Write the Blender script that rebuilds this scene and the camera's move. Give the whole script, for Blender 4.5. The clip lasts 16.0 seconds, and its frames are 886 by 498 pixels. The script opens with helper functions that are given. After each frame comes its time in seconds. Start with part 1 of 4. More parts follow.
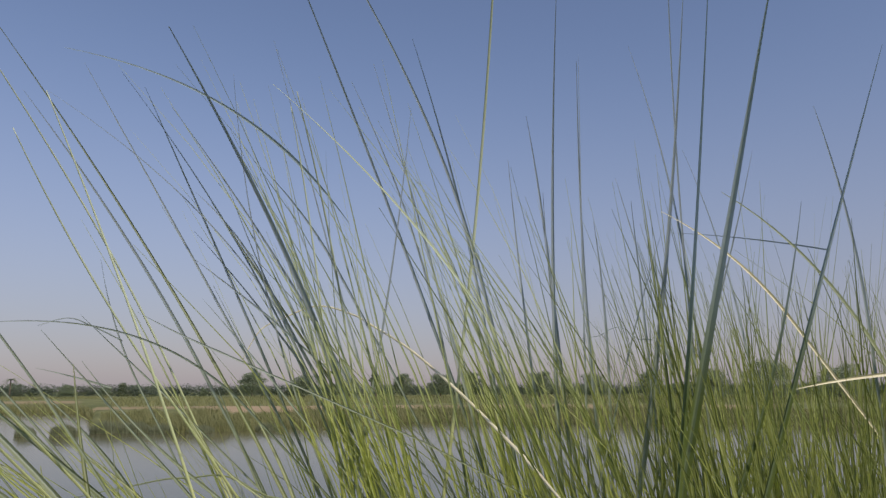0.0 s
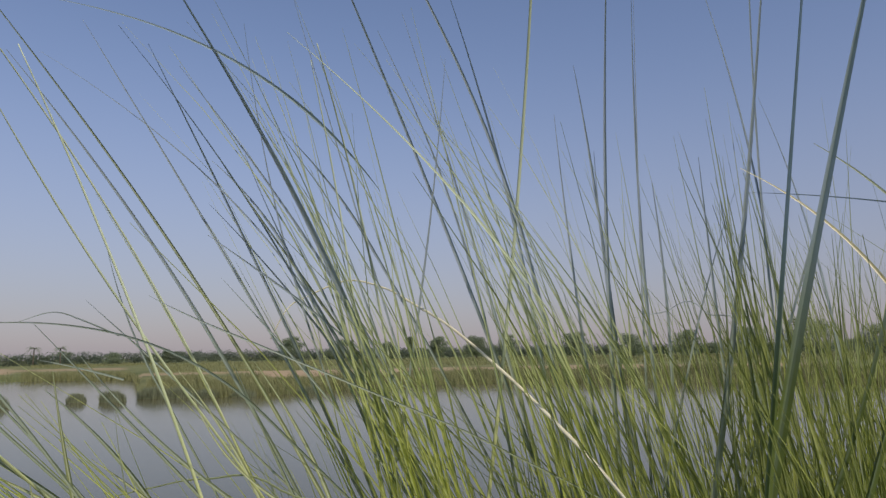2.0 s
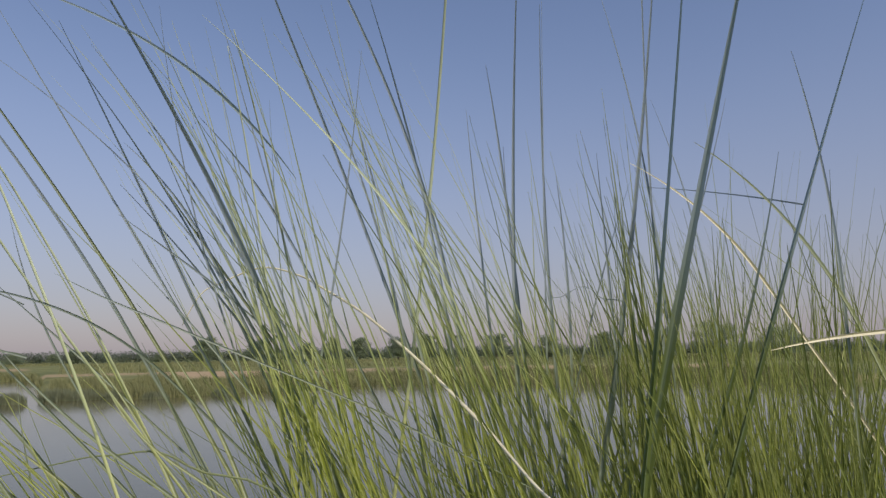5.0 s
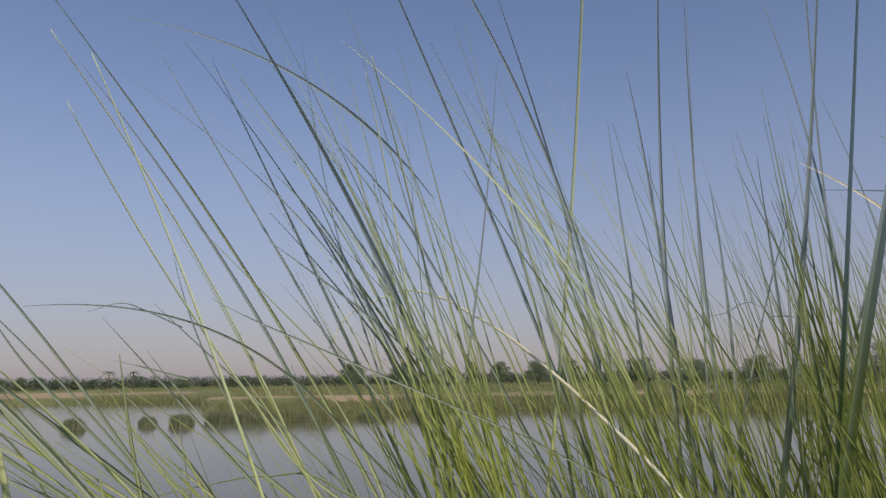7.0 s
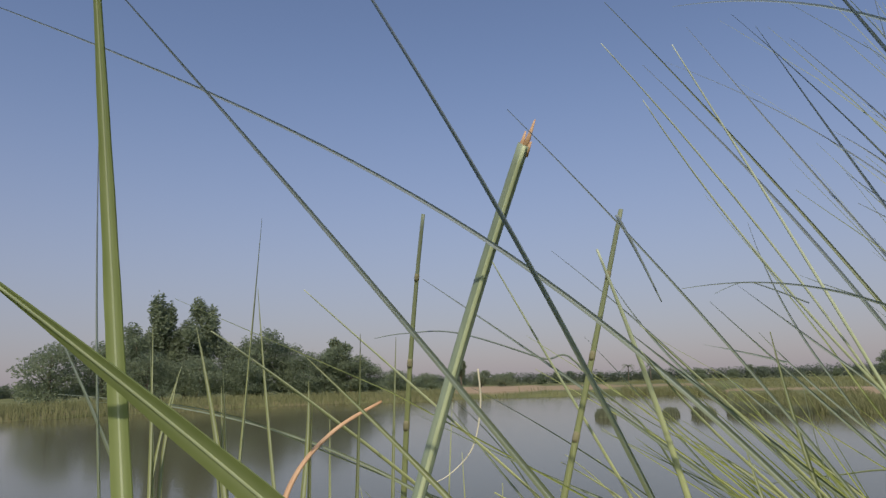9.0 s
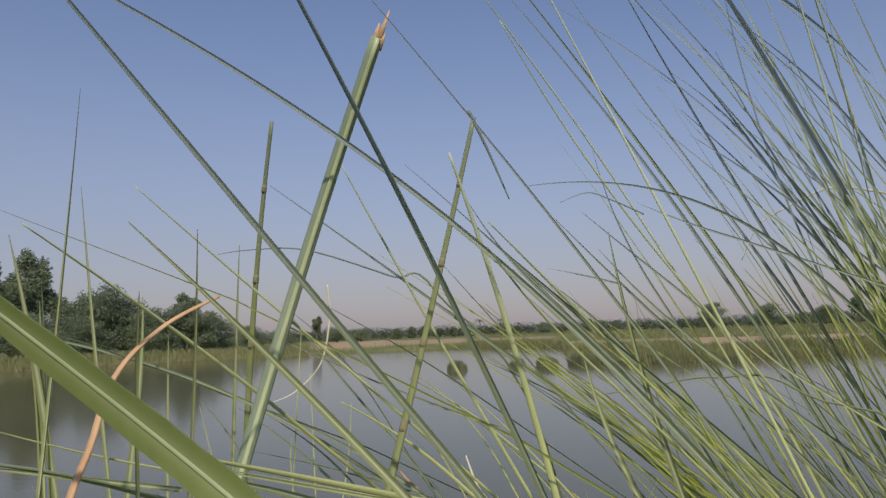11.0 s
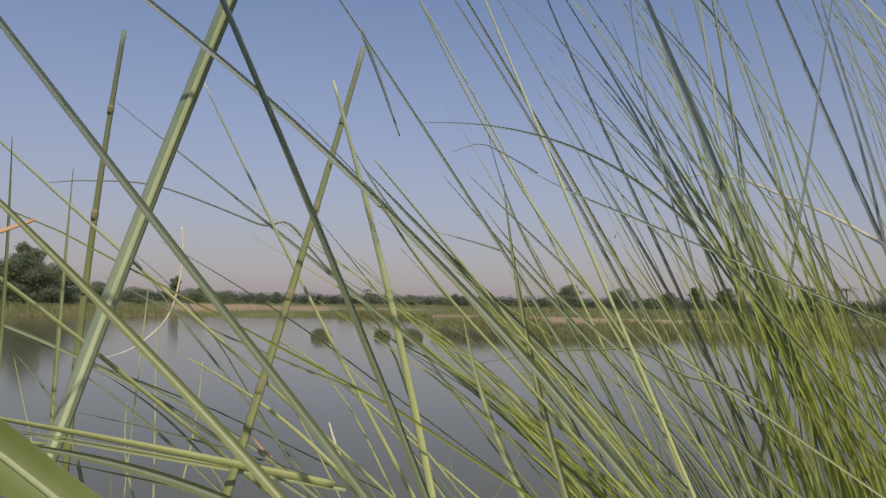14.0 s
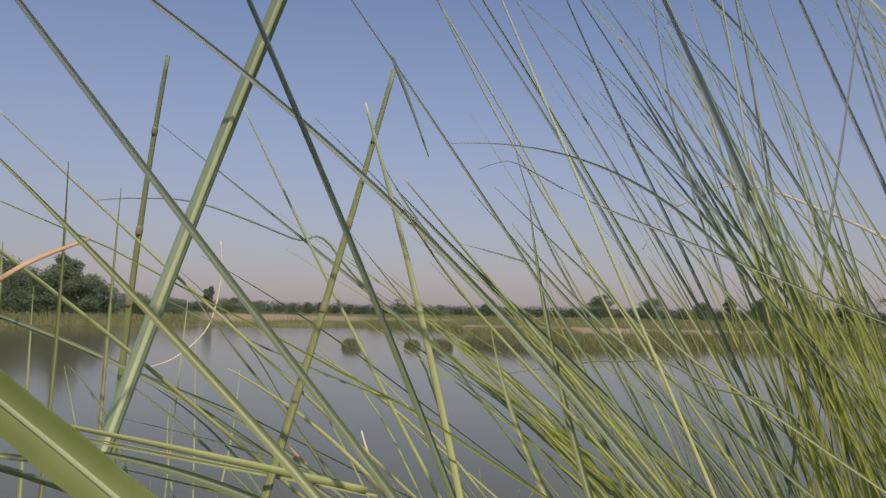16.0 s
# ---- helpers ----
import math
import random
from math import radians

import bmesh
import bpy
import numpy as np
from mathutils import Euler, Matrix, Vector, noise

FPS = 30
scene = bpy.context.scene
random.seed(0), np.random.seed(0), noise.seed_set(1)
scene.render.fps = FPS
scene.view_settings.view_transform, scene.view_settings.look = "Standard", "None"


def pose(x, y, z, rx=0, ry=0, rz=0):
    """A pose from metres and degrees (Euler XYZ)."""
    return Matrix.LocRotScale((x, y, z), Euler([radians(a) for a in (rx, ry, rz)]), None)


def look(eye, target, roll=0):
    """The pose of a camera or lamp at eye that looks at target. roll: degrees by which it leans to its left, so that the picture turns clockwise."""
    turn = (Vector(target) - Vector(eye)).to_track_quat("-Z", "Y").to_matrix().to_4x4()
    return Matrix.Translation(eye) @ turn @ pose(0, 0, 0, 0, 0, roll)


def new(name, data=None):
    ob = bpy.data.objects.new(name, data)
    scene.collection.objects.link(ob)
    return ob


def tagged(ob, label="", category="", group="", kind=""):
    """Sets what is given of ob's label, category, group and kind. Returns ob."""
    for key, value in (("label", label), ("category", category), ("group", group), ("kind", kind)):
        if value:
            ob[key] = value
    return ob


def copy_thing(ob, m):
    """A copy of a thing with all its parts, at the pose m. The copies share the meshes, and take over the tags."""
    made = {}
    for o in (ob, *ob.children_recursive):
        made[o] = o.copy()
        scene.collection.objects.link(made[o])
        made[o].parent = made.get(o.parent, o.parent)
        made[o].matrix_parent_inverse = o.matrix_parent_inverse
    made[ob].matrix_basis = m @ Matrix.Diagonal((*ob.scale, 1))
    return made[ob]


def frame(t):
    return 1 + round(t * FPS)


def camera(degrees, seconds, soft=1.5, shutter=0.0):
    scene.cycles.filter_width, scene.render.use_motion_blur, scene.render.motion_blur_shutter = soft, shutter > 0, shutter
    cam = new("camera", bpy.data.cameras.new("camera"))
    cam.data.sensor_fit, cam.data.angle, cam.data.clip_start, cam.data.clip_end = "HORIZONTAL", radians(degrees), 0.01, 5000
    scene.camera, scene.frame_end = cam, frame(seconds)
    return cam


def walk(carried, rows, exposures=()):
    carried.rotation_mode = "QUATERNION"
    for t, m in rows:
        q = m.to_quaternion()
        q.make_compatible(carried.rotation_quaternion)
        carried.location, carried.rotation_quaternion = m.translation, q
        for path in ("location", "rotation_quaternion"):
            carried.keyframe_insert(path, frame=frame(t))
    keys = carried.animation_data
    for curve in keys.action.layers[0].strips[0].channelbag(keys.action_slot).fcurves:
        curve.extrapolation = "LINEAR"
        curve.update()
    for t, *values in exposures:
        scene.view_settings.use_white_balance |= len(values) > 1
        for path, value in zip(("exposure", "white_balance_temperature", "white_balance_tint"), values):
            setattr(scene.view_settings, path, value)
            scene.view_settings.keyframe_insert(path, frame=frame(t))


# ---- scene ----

# ---- camera ----
cam = camera(64.0, 16.0, soft=1.42)
walk(cam, [
    (0.00, pose(0.030, -0.000, 2.800, 101.28, 0.20, -14.68)),
    (0.50, pose(0.002, 0.023, 2.824, 101.70, -0.52, -17.20)),
    (1.00, pose(-0.002, 0.047, 2.827, 100.30, -0.33, -17.82)),
    (1.50, pose(0.059, 0.070, 2.819, 98.24, 1.54, -13.12)),
    (2.00, pose(0.047, 0.116, 2.831, 98.34, 1.01, -11.83)),
    (2.50, pose(0.030, 0.097, 2.826, 101.32, 1.39, -13.88)),
    (3.00, pose(0.052, 0.079, 2.812, 100.80, 1.66, -14.31)),
    (3.50, pose(0.047, 0.061, 2.785, 100.78, 1.61, -16.62)),
    (4.30, pose(0.050, 0.060, 2.800, 99.81, 1.27, -17.46)),
    (5.00, pose(0.055, 0.075, 2.803, 98.33, 0.89, -18.08)),
    (5.80, pose(0.062, 0.094, 2.800, 97.59, 1.17, -17.50)),
    (6.00, pose(0.059, 0.097, 2.801, 98.45, 0.96, -16.02)),
    (6.50, pose(0.049, 0.104, 2.800, 99.01, 0.69, -12.95)),
    (7.00, pose(0.055, 0.112, 2.801, 100.41, 0.80, -6.98)),
    (7.30, pose(0.055, 0.104, 2.810, 100.79, 1.39, -4.20)),
    (7.50, pose(0.042, 0.103, 2.804, 100.95, 1.90, -1.78)),
    (7.90, pose(0.016, 0.106, 2.798, 103.88, 1.52, 10.25)),
    (8.00, pose(0.000, 0.108, 2.801, 103.66, 1.36, 13.82)),
    (8.20, pose(-0.048, 0.124, 2.803, 103.85, 1.00, 23.23)),
    (8.45, pose(-0.045, 0.115, 2.802, 102.78, 1.23, 30.46)),
    (8.90, pose(-0.045, 0.110, 2.795, 100.86, 1.47, 32.42)),
    (9.60, pose(-0.038, 0.103, 2.785, 99.53, 1.69, 30.56)),
    (10.30, pose(-0.030, 0.093, 2.764, 98.48, 1.83, 27.64)),
    (10.50, pose(-0.037, 0.104, 2.758, 98.04, 1.57, 26.68)),
    (11.00, pose(-0.050, 0.131, 2.752, 96.69, 2.05, 20.86)),
    (11.50, pose(-0.051, 0.187, 2.744, 95.97, 1.01, 9.21)),
    (12.00, pose(-0.058, 0.214, 2.745, 95.43, 0.99, 5.73)),
    (12.50, pose(-0.060, 0.192, 2.742, 95.05, 0.38, 4.63)),
    (13.00, pose(-0.066, 0.192, 2.744, 95.08, -0.25, 6.90)),
    (13.50, pose(-0.073, 0.196, 2.738, 94.41, -0.98, 9.09)),
    (14.00, pose(-0.074, 0.187, 2.741, 94.24, -0.94, 10.18)),
    (14.50, pose(-0.073, 0.184, 2.741, 94.41, -1.32, 10.72)),
    (15.00, pose(-0.076, 0.167, 2.744, 95.10, -1.26, 12.10)),
    (15.30, pose(-0.077, 0.165, 2.742, 94.99, -1.51, 12.89)),
    (15.50, pose(-0.078, 0.163, 2.741, 95.34, -1.28, 13.26)),
    (16.00, pose(-0.069, 0.168, 2.743, 95.01, -0.98, 12.59)),
], [(0.0, 0.03, 6660, 10.5), (0.5, 0.02, 6590, 10.5), (3.5, 0.03, 6540, 10.5), (6.0, 0.08, 6700, 10.5), (8.0, -0.05, 6550, 10), (10.5, -0.04, 6560, 9.5), (13.0, -0.05, 6760, 11.5), (16.0, -0.03, 6790, 11.5)])

# ---- sky and sun ----
SUN_AZ, SUN_EL = radians(160.0), radians(43.0)      # clockwise from +y
world = bpy.data.worlds.new("hazy_sky")
scene.world = world
world.use_nodes = True
wn, wl = world.node_tree.nodes, world.node_tree.links
sky = wn.new("ShaderNodeTexSky")
sky.sky_type, sky.sun_disc = "NISHITA", False
sky.sun_elevation, sky.sun_rotation = SUN_EL, SUN_AZ
sky.air_density, sky.dust_density, sky.ozone_density, sky.altitude = 1.0, 0.6, 2.0, 0
# pale dust haze that thickens towards the horizon
way, part_z, fall, haze = wn.new("ShaderNodeTexCoord"), wn.new("ShaderNodeSeparateXYZ"), wn.new("ShaderNodeMapRange"), wn.new("ShaderNodeMix")
wl.new(way.outputs["Generated"], part_z.inputs["Vector"])
wl.new(part_z.outputs["Z"], fall.inputs["Value"])
fall.interpolation_type = "SMOOTHERSTEP"
fall.inputs["From Min"].default_value, fall.inputs["From Max"].default_value = -0.25, 0.56
fall.inputs["To Min"].default_value, fall.inputs["To Max"].default_value = 1.0, 0.04
haze.data_type = "RGBA"
wl.new(fall.outputs["Result"], haze.inputs["Factor"])
tint = wn.new("ShaderNodeMix")
tint.data_type, tint.blend_type = "RGBA", "MULTIPLY"
tint.inputs["Factor"].default_value = 1.0
tint.inputs["B"].default_value = (1.08, 1.0, 1.06, 1.0)
wl.new(sky.outputs["Color"], tint.inputs["A"])
wl.new(tint.outputs["Result"], haze.inputs["A"])
haze.inputs["B"].default_value = (2.42, 2.20, 2.68, 1.0)
wl.new(haze.outputs["Result"], wn["Background"].inputs["Color"])
wn["Background"].inputs["Strength"].default_value = 0.113

sun_data = bpy.data.lights.new("sun", "SUN")
sun_data.energy, sun_data.angle, sun_data.color = 3.1, radians(1.5), (1.0, 0.90, 0.74)
sun = new("sun", sun_data)
sun_way = Vector((math.sin(SUN_AZ) * math.cos(SUN_EL), math.cos(SUN_AZ) * math.cos(SUN_EL), math.sin(SUN_EL)))
sun.matrix_world = look(sun_way * 50, (0, 0, 0))
scene.view_settings.exposure = 0.0


# ---- materials ----
def material(name, dark, light, scale=8.0, rough=0.6, bump=0.15, fine=60.0, translucent=0.0, island=0.25, stretch=(1, 1, 1), thing=0.0, base=None, rise=(2.60, 3.10), rib=None):
    """Two colours mixed by noise at two scales, varied from piece to piece, with fine relief."""
    m = bpy.data.materials.new(name)
    m.use_nodes = True
    n, l = m.node_tree.nodes, m.node_tree.links
    bsdf, out = n["Principled BSDF"], n["Material Output"]
    co = n.new("ShaderNodeTexCoord")
    mp = n.new("ShaderNodeMapping")
    mp.inputs["Scale"].default_value = stretch
    l.new(co.outputs["Object"], mp.inputs["Vector"])
    a, b = n.new("ShaderNodeTexNoise"), n.new("ShaderNodeTexNoise")
    a.inputs["Scale"].default_value, a.inputs["Detail"].default_value = scale, 4.0
    b.inputs["Scale"].default_value, b.inputs["Detail"].default_value = fine, 3.0
    l.new(mp.outputs["Vector"], a.inputs["Vector"])
    l.new(mp.outputs["Vector"], b.inputs["Vector"])
    add = n.new("ShaderNodeMath")
    add.operation = "MULTIPLY_ADD"
    l.new(b.outputs["Fac"], add.inputs[0])
    add.inputs[1].default_value = 0.4
    l.new(a.outputs["Fac"], add.inputs[2])
    geo = n.new("ShaderNodeNewGeometry")
    isl = n.new("ShaderNodeMath")
    isl.operation = "MULTIPLY_ADD"
    l.new(geo.outputs["Random Per Island"], isl.inputs[0])
    isl.inputs[1].default_value = island * 2
    l.new(add.outputs[0], isl.inputs[2])
    last = isl
    if thing:
        info = n.new("ShaderNodeObjectInfo")
        last = n.new("ShaderNodeMath")
        last.operation = "MULTIPLY_ADD"
        l.new(info.outputs["Random"], last.inputs[0])
        last.inputs[1].default_value = thing
        l.new(isl.outputs[0], last.inputs[2])
    ramp = n.new("ShaderNodeMapRange")
    ramp.inputs["From Min"].default_value = 0.45 + 0.25 * island
    ramp.inputs["From Max"].default_value = 0.95 + 1.5 * island + thing
    l.new(last.outputs[0], ramp.inputs["Value"])
    mix = n.new("ShaderNodeMix")
    mix.data_type = "RGBA"
    mix.inputs["A"].default_value, mix.inputs["B"].default_value = (*dark, 1), (*light, 1)
    l.new(ramp.outputs["Result"], mix.inputs["Factor"])
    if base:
        # younger sheaths are yellower low down; shade in dense grass is painted there too
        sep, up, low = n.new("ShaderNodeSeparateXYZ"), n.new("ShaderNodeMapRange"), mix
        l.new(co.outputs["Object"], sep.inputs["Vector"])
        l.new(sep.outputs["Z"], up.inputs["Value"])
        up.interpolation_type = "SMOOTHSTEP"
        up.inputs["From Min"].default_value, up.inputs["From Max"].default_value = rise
        young_shaded, mix = n.new("ShaderNodeMix"), n.new("ShaderNodeMix")
        young_shaded.data_type = mix.data_type = "RGBA"
        young_shaded.inputs["A"].default_value, young_shaded.inputs["B"].default_value = (*base[0], 1), (*base[1], 1)
        l.new(ramp.outputs["Result"], young_shaded.inputs["Factor"])
        l.new(young_shaded.outputs["Result"], mix.inputs["A"])
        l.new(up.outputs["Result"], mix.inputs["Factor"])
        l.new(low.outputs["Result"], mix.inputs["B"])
    if rib:
        # the pale midrib that runs up the middle of a blade
        att, line, pale = n.new("ShaderNodeAttribute"), n.new("ShaderNodeMapRange"), n.new("ShaderNodeMix")
        att.attribute_name = "rib"
        line.interpolation_type = "SMOOTHSTEP"
        line.inputs["From Min"].default_value, line.inputs["From Max"].default_value = rib[4:] or (0.45, 0.80)
        line.inputs["To Max"].default_value = rib[3]
        l.new(att.outputs["Fac"], line.inputs["Value"])
        pale.data_type = "RGBA"
        pale.inputs["B"].default_value = (*rib[:3], 1)
        l.new(line.outputs["Result"], pale.inputs["Factor"])
        l.new(mix.outputs["Result"], pale.inputs["A"])
        mix = pale
    l.new(mix.outputs["Result"], bsdf.inputs["Base Color"])
    bsdf.inputs["Roughness"].default_value = rough
    bsdf.inputs["Specular IOR Level"].default_value = 0.3
    if bump:
        bp = n.new("ShaderNodeBump")
        bp.inputs["Strength"].default_value, bp.inputs["Distance"].default_value = bump, 0.02 / fine
        l.new(add.outputs[0], bp.inputs["Height"])
        l.new(bp.outputs["Normal"], bsdf.inputs["Normal"])
    if translucent:
        tr, ms = n.new("ShaderNodeBsdfTranslucent"), n.new("ShaderNodeMixShader")
        l.new(mix.outputs["Result"], tr.inputs["Color"])
        ms.inputs["Fac"].default_value = translucent
        l.new(bsdf.outputs["BSDF"], ms.inputs[1])
        l.new(tr.outputs["BSDF"], ms.inputs[2])
        l.new(ms.outputs["Shader"], out.inputs["Surface"])
    return m


BLADE = material("green_blade", (0.23, 0.29, 0.19), (0.45, 0.51, 0.36), 3.0, 0.45, 0.1, 40.0, 0.4, 0.5, base=((0.19, 0.245, 0.025), (0.47, 0.515, 0.085)), rise=(2.66, 3.00), rib=(0.60, 0.65, 0.34, 0.5))
# low colours of the deep greens hold the shade inside dense grass
DARK_BLADE = material("deep_green_blade_shaded_low", (0.145, 0.195, 0.135), (0.315, 0.365, 0.27), 3.0, 0.45, 0.1, 40.0, 0.4, 0.5, base=((0.10, 0.135, 0.022), (0.29, 0.325, 0.08)), rise=(2.80, 3.10), rib=(0.38, 0.43, 0.20, 0.5))
STEM = material("green_stem", (0.25, 0.31, 0.26), (0.42, 0.47, 0.39), 9.0, 0.45, 0.25, 420.0, 0.35, 0.1, (1, 1, 0.06), 0.35, base=((0.22, 0.27, 0.11), (0.42, 0.45, 0.20)), rise=(2.74, 3.10), rib=(0.64, 0.69, 0.50, 0.7))
# the upper blue of these two stems carries sky glare and haze as colour
DARK_STEM = material("hazed_blue_green_stem", (0.34, 0.415, 0.50), (0.52, 0.59, 0.66), 9.0, 0.5, 0.25, 420.0, 0.52, 0.1, (1, 1, 0.06), 0.35, base=((0.255, 0.315, 0.17), (0.41, 0.46, 0.25)), rise=(2.68, 3.00), rib=(0.56, 0.63, 0.58, 0.6))
DEEP_STEM = material("deep_green_stem_shaded_low", (0.36, 0.46, 0.53), (0.49, 0.585, 0.64), 9.0, 0.5, 0.25, 420.0, 0.5, 0.1, (1, 1, 0.06), 0.2, base=((0.10, 0.155, 0.035), (0.19, 0.245, 0.07)), rise=(2.76, 3.00), rib=(0.34, 0.43, 0.36, 0.35))
STRAW = material("dry_straw", (0.64, 0.58, 0.40), (0.88, 0.85, 0.66), 12.0, 0.5, 0.3, 120.0, 0.1, 0.2, (1, 1, 0.15), 0.2)
PALE = material("pale_green_stalk", (0.40, 0.47, 0.33), (0.58, 0.64, 0.48), 14.0, 0.45, 0.3, 260.0, 0.1, 0.15, (1, 1, 0.12), 0.2, base=((0.34, 0.39, 0.16), (0.54, 0.57, 0.27)), rise=(2.66, 2.95))
NODE = material("brown_node", (0.16, 0.15, 0.08), (0.27, 0.25, 0.14), 60.0, 0.7, 0.3, 200.0)
ORANGE = material("withered_orange", (0.55, 0.30, 0.14), (0.80, 0.55, 0.34), 30.0, 0.6, 0.3, 160.0, 0.2)
# leaf midribs, and the strip that paints the thick stalk's lit side
MIDRIB_AND_LIT_STRIP = material("pale_midrib_and_lit_strip", (0.40, 0.47, 0.25), (0.56, 0.62, 0.39), 20.0, 0.4, 0.2, 160.0, 0.1)
SHAFT = material("grey_green_shaft", (0.17, 0.22, 0.15), (0.28, 0.335, 0.235), 14.0, 0.4, 0.3, 160.0, 0.0, 0.0, (1, 1, 0.12))
LEAF = material("broad_green_leaf", (0.24, 0.31, 0.10), (0.38, 0.44, 0.18), 10.0, 0.4, 0.25, 120.0, 0.35, 0.05, (1, 1, 0.2), rib=(0.50, 0.57, 0.30, 0.65, 0.25, 1.0))
REED = material("bank_reed", (0.135, 0.152, 0.062), (0.27, 0.268, 0.13), 0.35, 0.8, 0.0, 3.0, 0.2, 0.4)
# far tuft, tree and scrub colours are paled to stand in for distance haze
HAZED_TUFT = material("hazed_lake_tuft", (0.145, 0.17, 0.105), (0.25, 0.27, 0.17), 0.9, 0.85, 0.0, 5.0, 0.3, 0.3)
HAZED_FOLIAGE = material("hazed_tree_leaves", (0.215, 0.265, 0.17), (0.31, 0.36, 0.235), 0.5, 0.9, 0.0, 3.0, 0.55, 0.3, (1, 1, 1), 0.3)
HAZED_SCRUB = material("hazed_scrub_leaves", (0.165, 0.20, 0.145), (0.225, 0.265, 0.195), 0.5, 0.9, 0.0, 3.0, 0.6, 0.3)
HAZED_SCRUB.node_tree.nodes["Principled BSDF"].inputs["Specular IOR Level"].default_value = 0.08
HAZED_FOLIAGE.node_tree.nodes["Principled BSDF"].inputs["Specular IOR Level"].default_value = 0.08
BARK = material("bark", (0.10, 0.085, 0.065), (0.2, 0.17, 0.13), 3.0, 0.9, 0.6, 20.0)


def ground_material():
    m = material("bank_soil_and_grass", (0.09, 0.115, 0.035), (0.22, 0.22, 0.085), 0.12, 0.95, 0.5, 2.5, 0.0, 0.0)
    n, l = m.node_tree.nodes, m.node_tree.links
    bsdf = n["Principled BSDF"]
    grass = bsdf.inputs["Base Color"].links[0].from_socket
    att = n.new("ShaderNodeAttribute")
    att.attribute_name = "sand"
    tan = n.new("ShaderNodeMix")
    tan.data_type = "RGBA"
    tan.inputs["A"].default_value, tan.inputs["B"].default_value = (0.33, 0.235, 0.14, 1), (0.46, 0.35, 0.22, 1)
    ns = n.new("ShaderNodeTexNoise")
    ns.inputs["Scale"].default_value, ns.inputs["Detail"].default_value = 0.4, 6.0
    l.new(n["Texture Coordinate"].outputs["Object"], ns.inputs["Vector"])
    l.new(ns.outputs["Fac"], tan.inputs["Factor"])
    both = n.new("ShaderNodeMix")
    both.data_type = "RGBA"
    l.new(att.outputs["Fac"], both.inputs["Factor"])
    l.new(grass, both.inputs["A"])
    l.new(tan.outputs["Result"], both.inputs["B"])
    l.new(both.outputs["Result"], bsdf.inputs["Base Color"])
    return m


def water_material():
    m = bpy.data.materials.new("still_murky_water")
    m.use_nodes = True
    n, l = m.node_tree.nodes, m.node_tree.links
    b = n["Principled BSDF"]
    b.inputs["Base Color"].default_value = (0.112, 0.106, 0.054, 1)
    b.inputs["Specular IOR Level"].default_value = 0.38
    b.inputs["Roughness"].default_value, b.inputs["IOR"].default_value = 0.10, 1.31
    co, a, c = n.new("ShaderNodeTexCoord"), n.new("ShaderNodeTexNoise"), n.new("ShaderNodeTexNoise")
    a.inputs["Scale"].default_value, a.inputs["Detail"].default_value = 2.2, 5.0
    c.inputs["Scale"].default_value, c.inputs["Detail"].default_value = 0.05, 3.0
    l.new(co.outputs["Object"], a.inputs["Vector"])
    l.new(co.outputs["Object"], c.inputs["Vector"])
    bp = n.new("ShaderNodeBump")
    bp.inputs["Strength"].default_value, bp.inputs["Distance"].default_value = 0.22, 0.03
    mul = n.new("ShaderNodeMath")
    mul.operation = "MULTIPLY"
    l.new(a.outputs["Fac"], mul.inputs[0])
    l.new(c.outputs["Fac"], mul.inputs[1])
    l.new(mul.outputs[0], bp.inputs["Height"])
    l.new(bp.outputs["Normal"], b.inputs["Normal"])
    return m


# ---- helpers for building ----
def mesh_from(name, verts, faces, mat, parent=None, smooth=True, rib=None):
    me = bpy.data.meshes.new(name)
    me.from_pydata([tuple(v) for v in verts], [], faces)
    me.materials.append(mat)
    if rib:
        me.attributes.new("rib", "FLOAT", "POINT").data.foreach_set("value", rib * (len(verts) // len(rib)))
    if smooth:
        me.polygons.foreach_set("use_smooth", [True] * len(me.polygons))
    me.update()
    ob = new(name, me)
    ob.parent = parent
    return ob


def lerp_table(table, a):
    for (a0, v0), (a1, v1) in zip(table, table[1:]):
        if a <= a1:
            k = min(max((a - a0) / (a1 - a0), 0), 1)
            k = k * k * (3 - 2 * k)
            return v0 + (v1 - v0) * k
    return table[-1][1]


def polar(az, r, z=0.0):
    """A place by its bearing from +y, clockwise in degrees, and its distance."""
    return Vector((math.sin(radians(az)) * r, math.cos(radians(az)) * r, z))


# far shore: bearing, distance of the waterline
SHORE = [(-180, 70), (-66, 84), (-52, 96), (-46, 104), (-41, 107), (-34, 104), (-30, 113), (-22, 113), (-17, 112), (-13, 108),
         (-11.6, 102), (-10.6, 60), (-9, 57), (-4, 55), (0, 56), (4, 60), (10, 66), (15, 67), (24, 65), (38, 66), (60, 50), (180, 70)]


def ground_height(az, r):
    """The near bank slopes down into the lake; beyond its bed lie the far bank and flat fields."""
    p = polar(az, r)
    rf = lerp_table(SHORE, az)
    k = min(max((p.y - 1.0 - 0.5 * noise.noise(p * 0.35)) / 5.2, 0), 1)
    near = 1.5 - 2.3 * k * k * (3 - 2 * k) + 0.03 * noise.noise(p * 1.5)
    if r < rf + 9:
        k = min(max((r - (rf - 10)) / 19, 0), 1)
        far = -0.8 + 1.5 * k * k * (3 - 2 * k) + 0.12 * noise.noise(p * 0.15)
    else:
        k = min((r - rf - 9) / 160, 1)
        far = 0.7 + 0.5 * k + (0.18 * noise.noise(p * 0.06) if r < 500 else 0)
    return max(near, far)


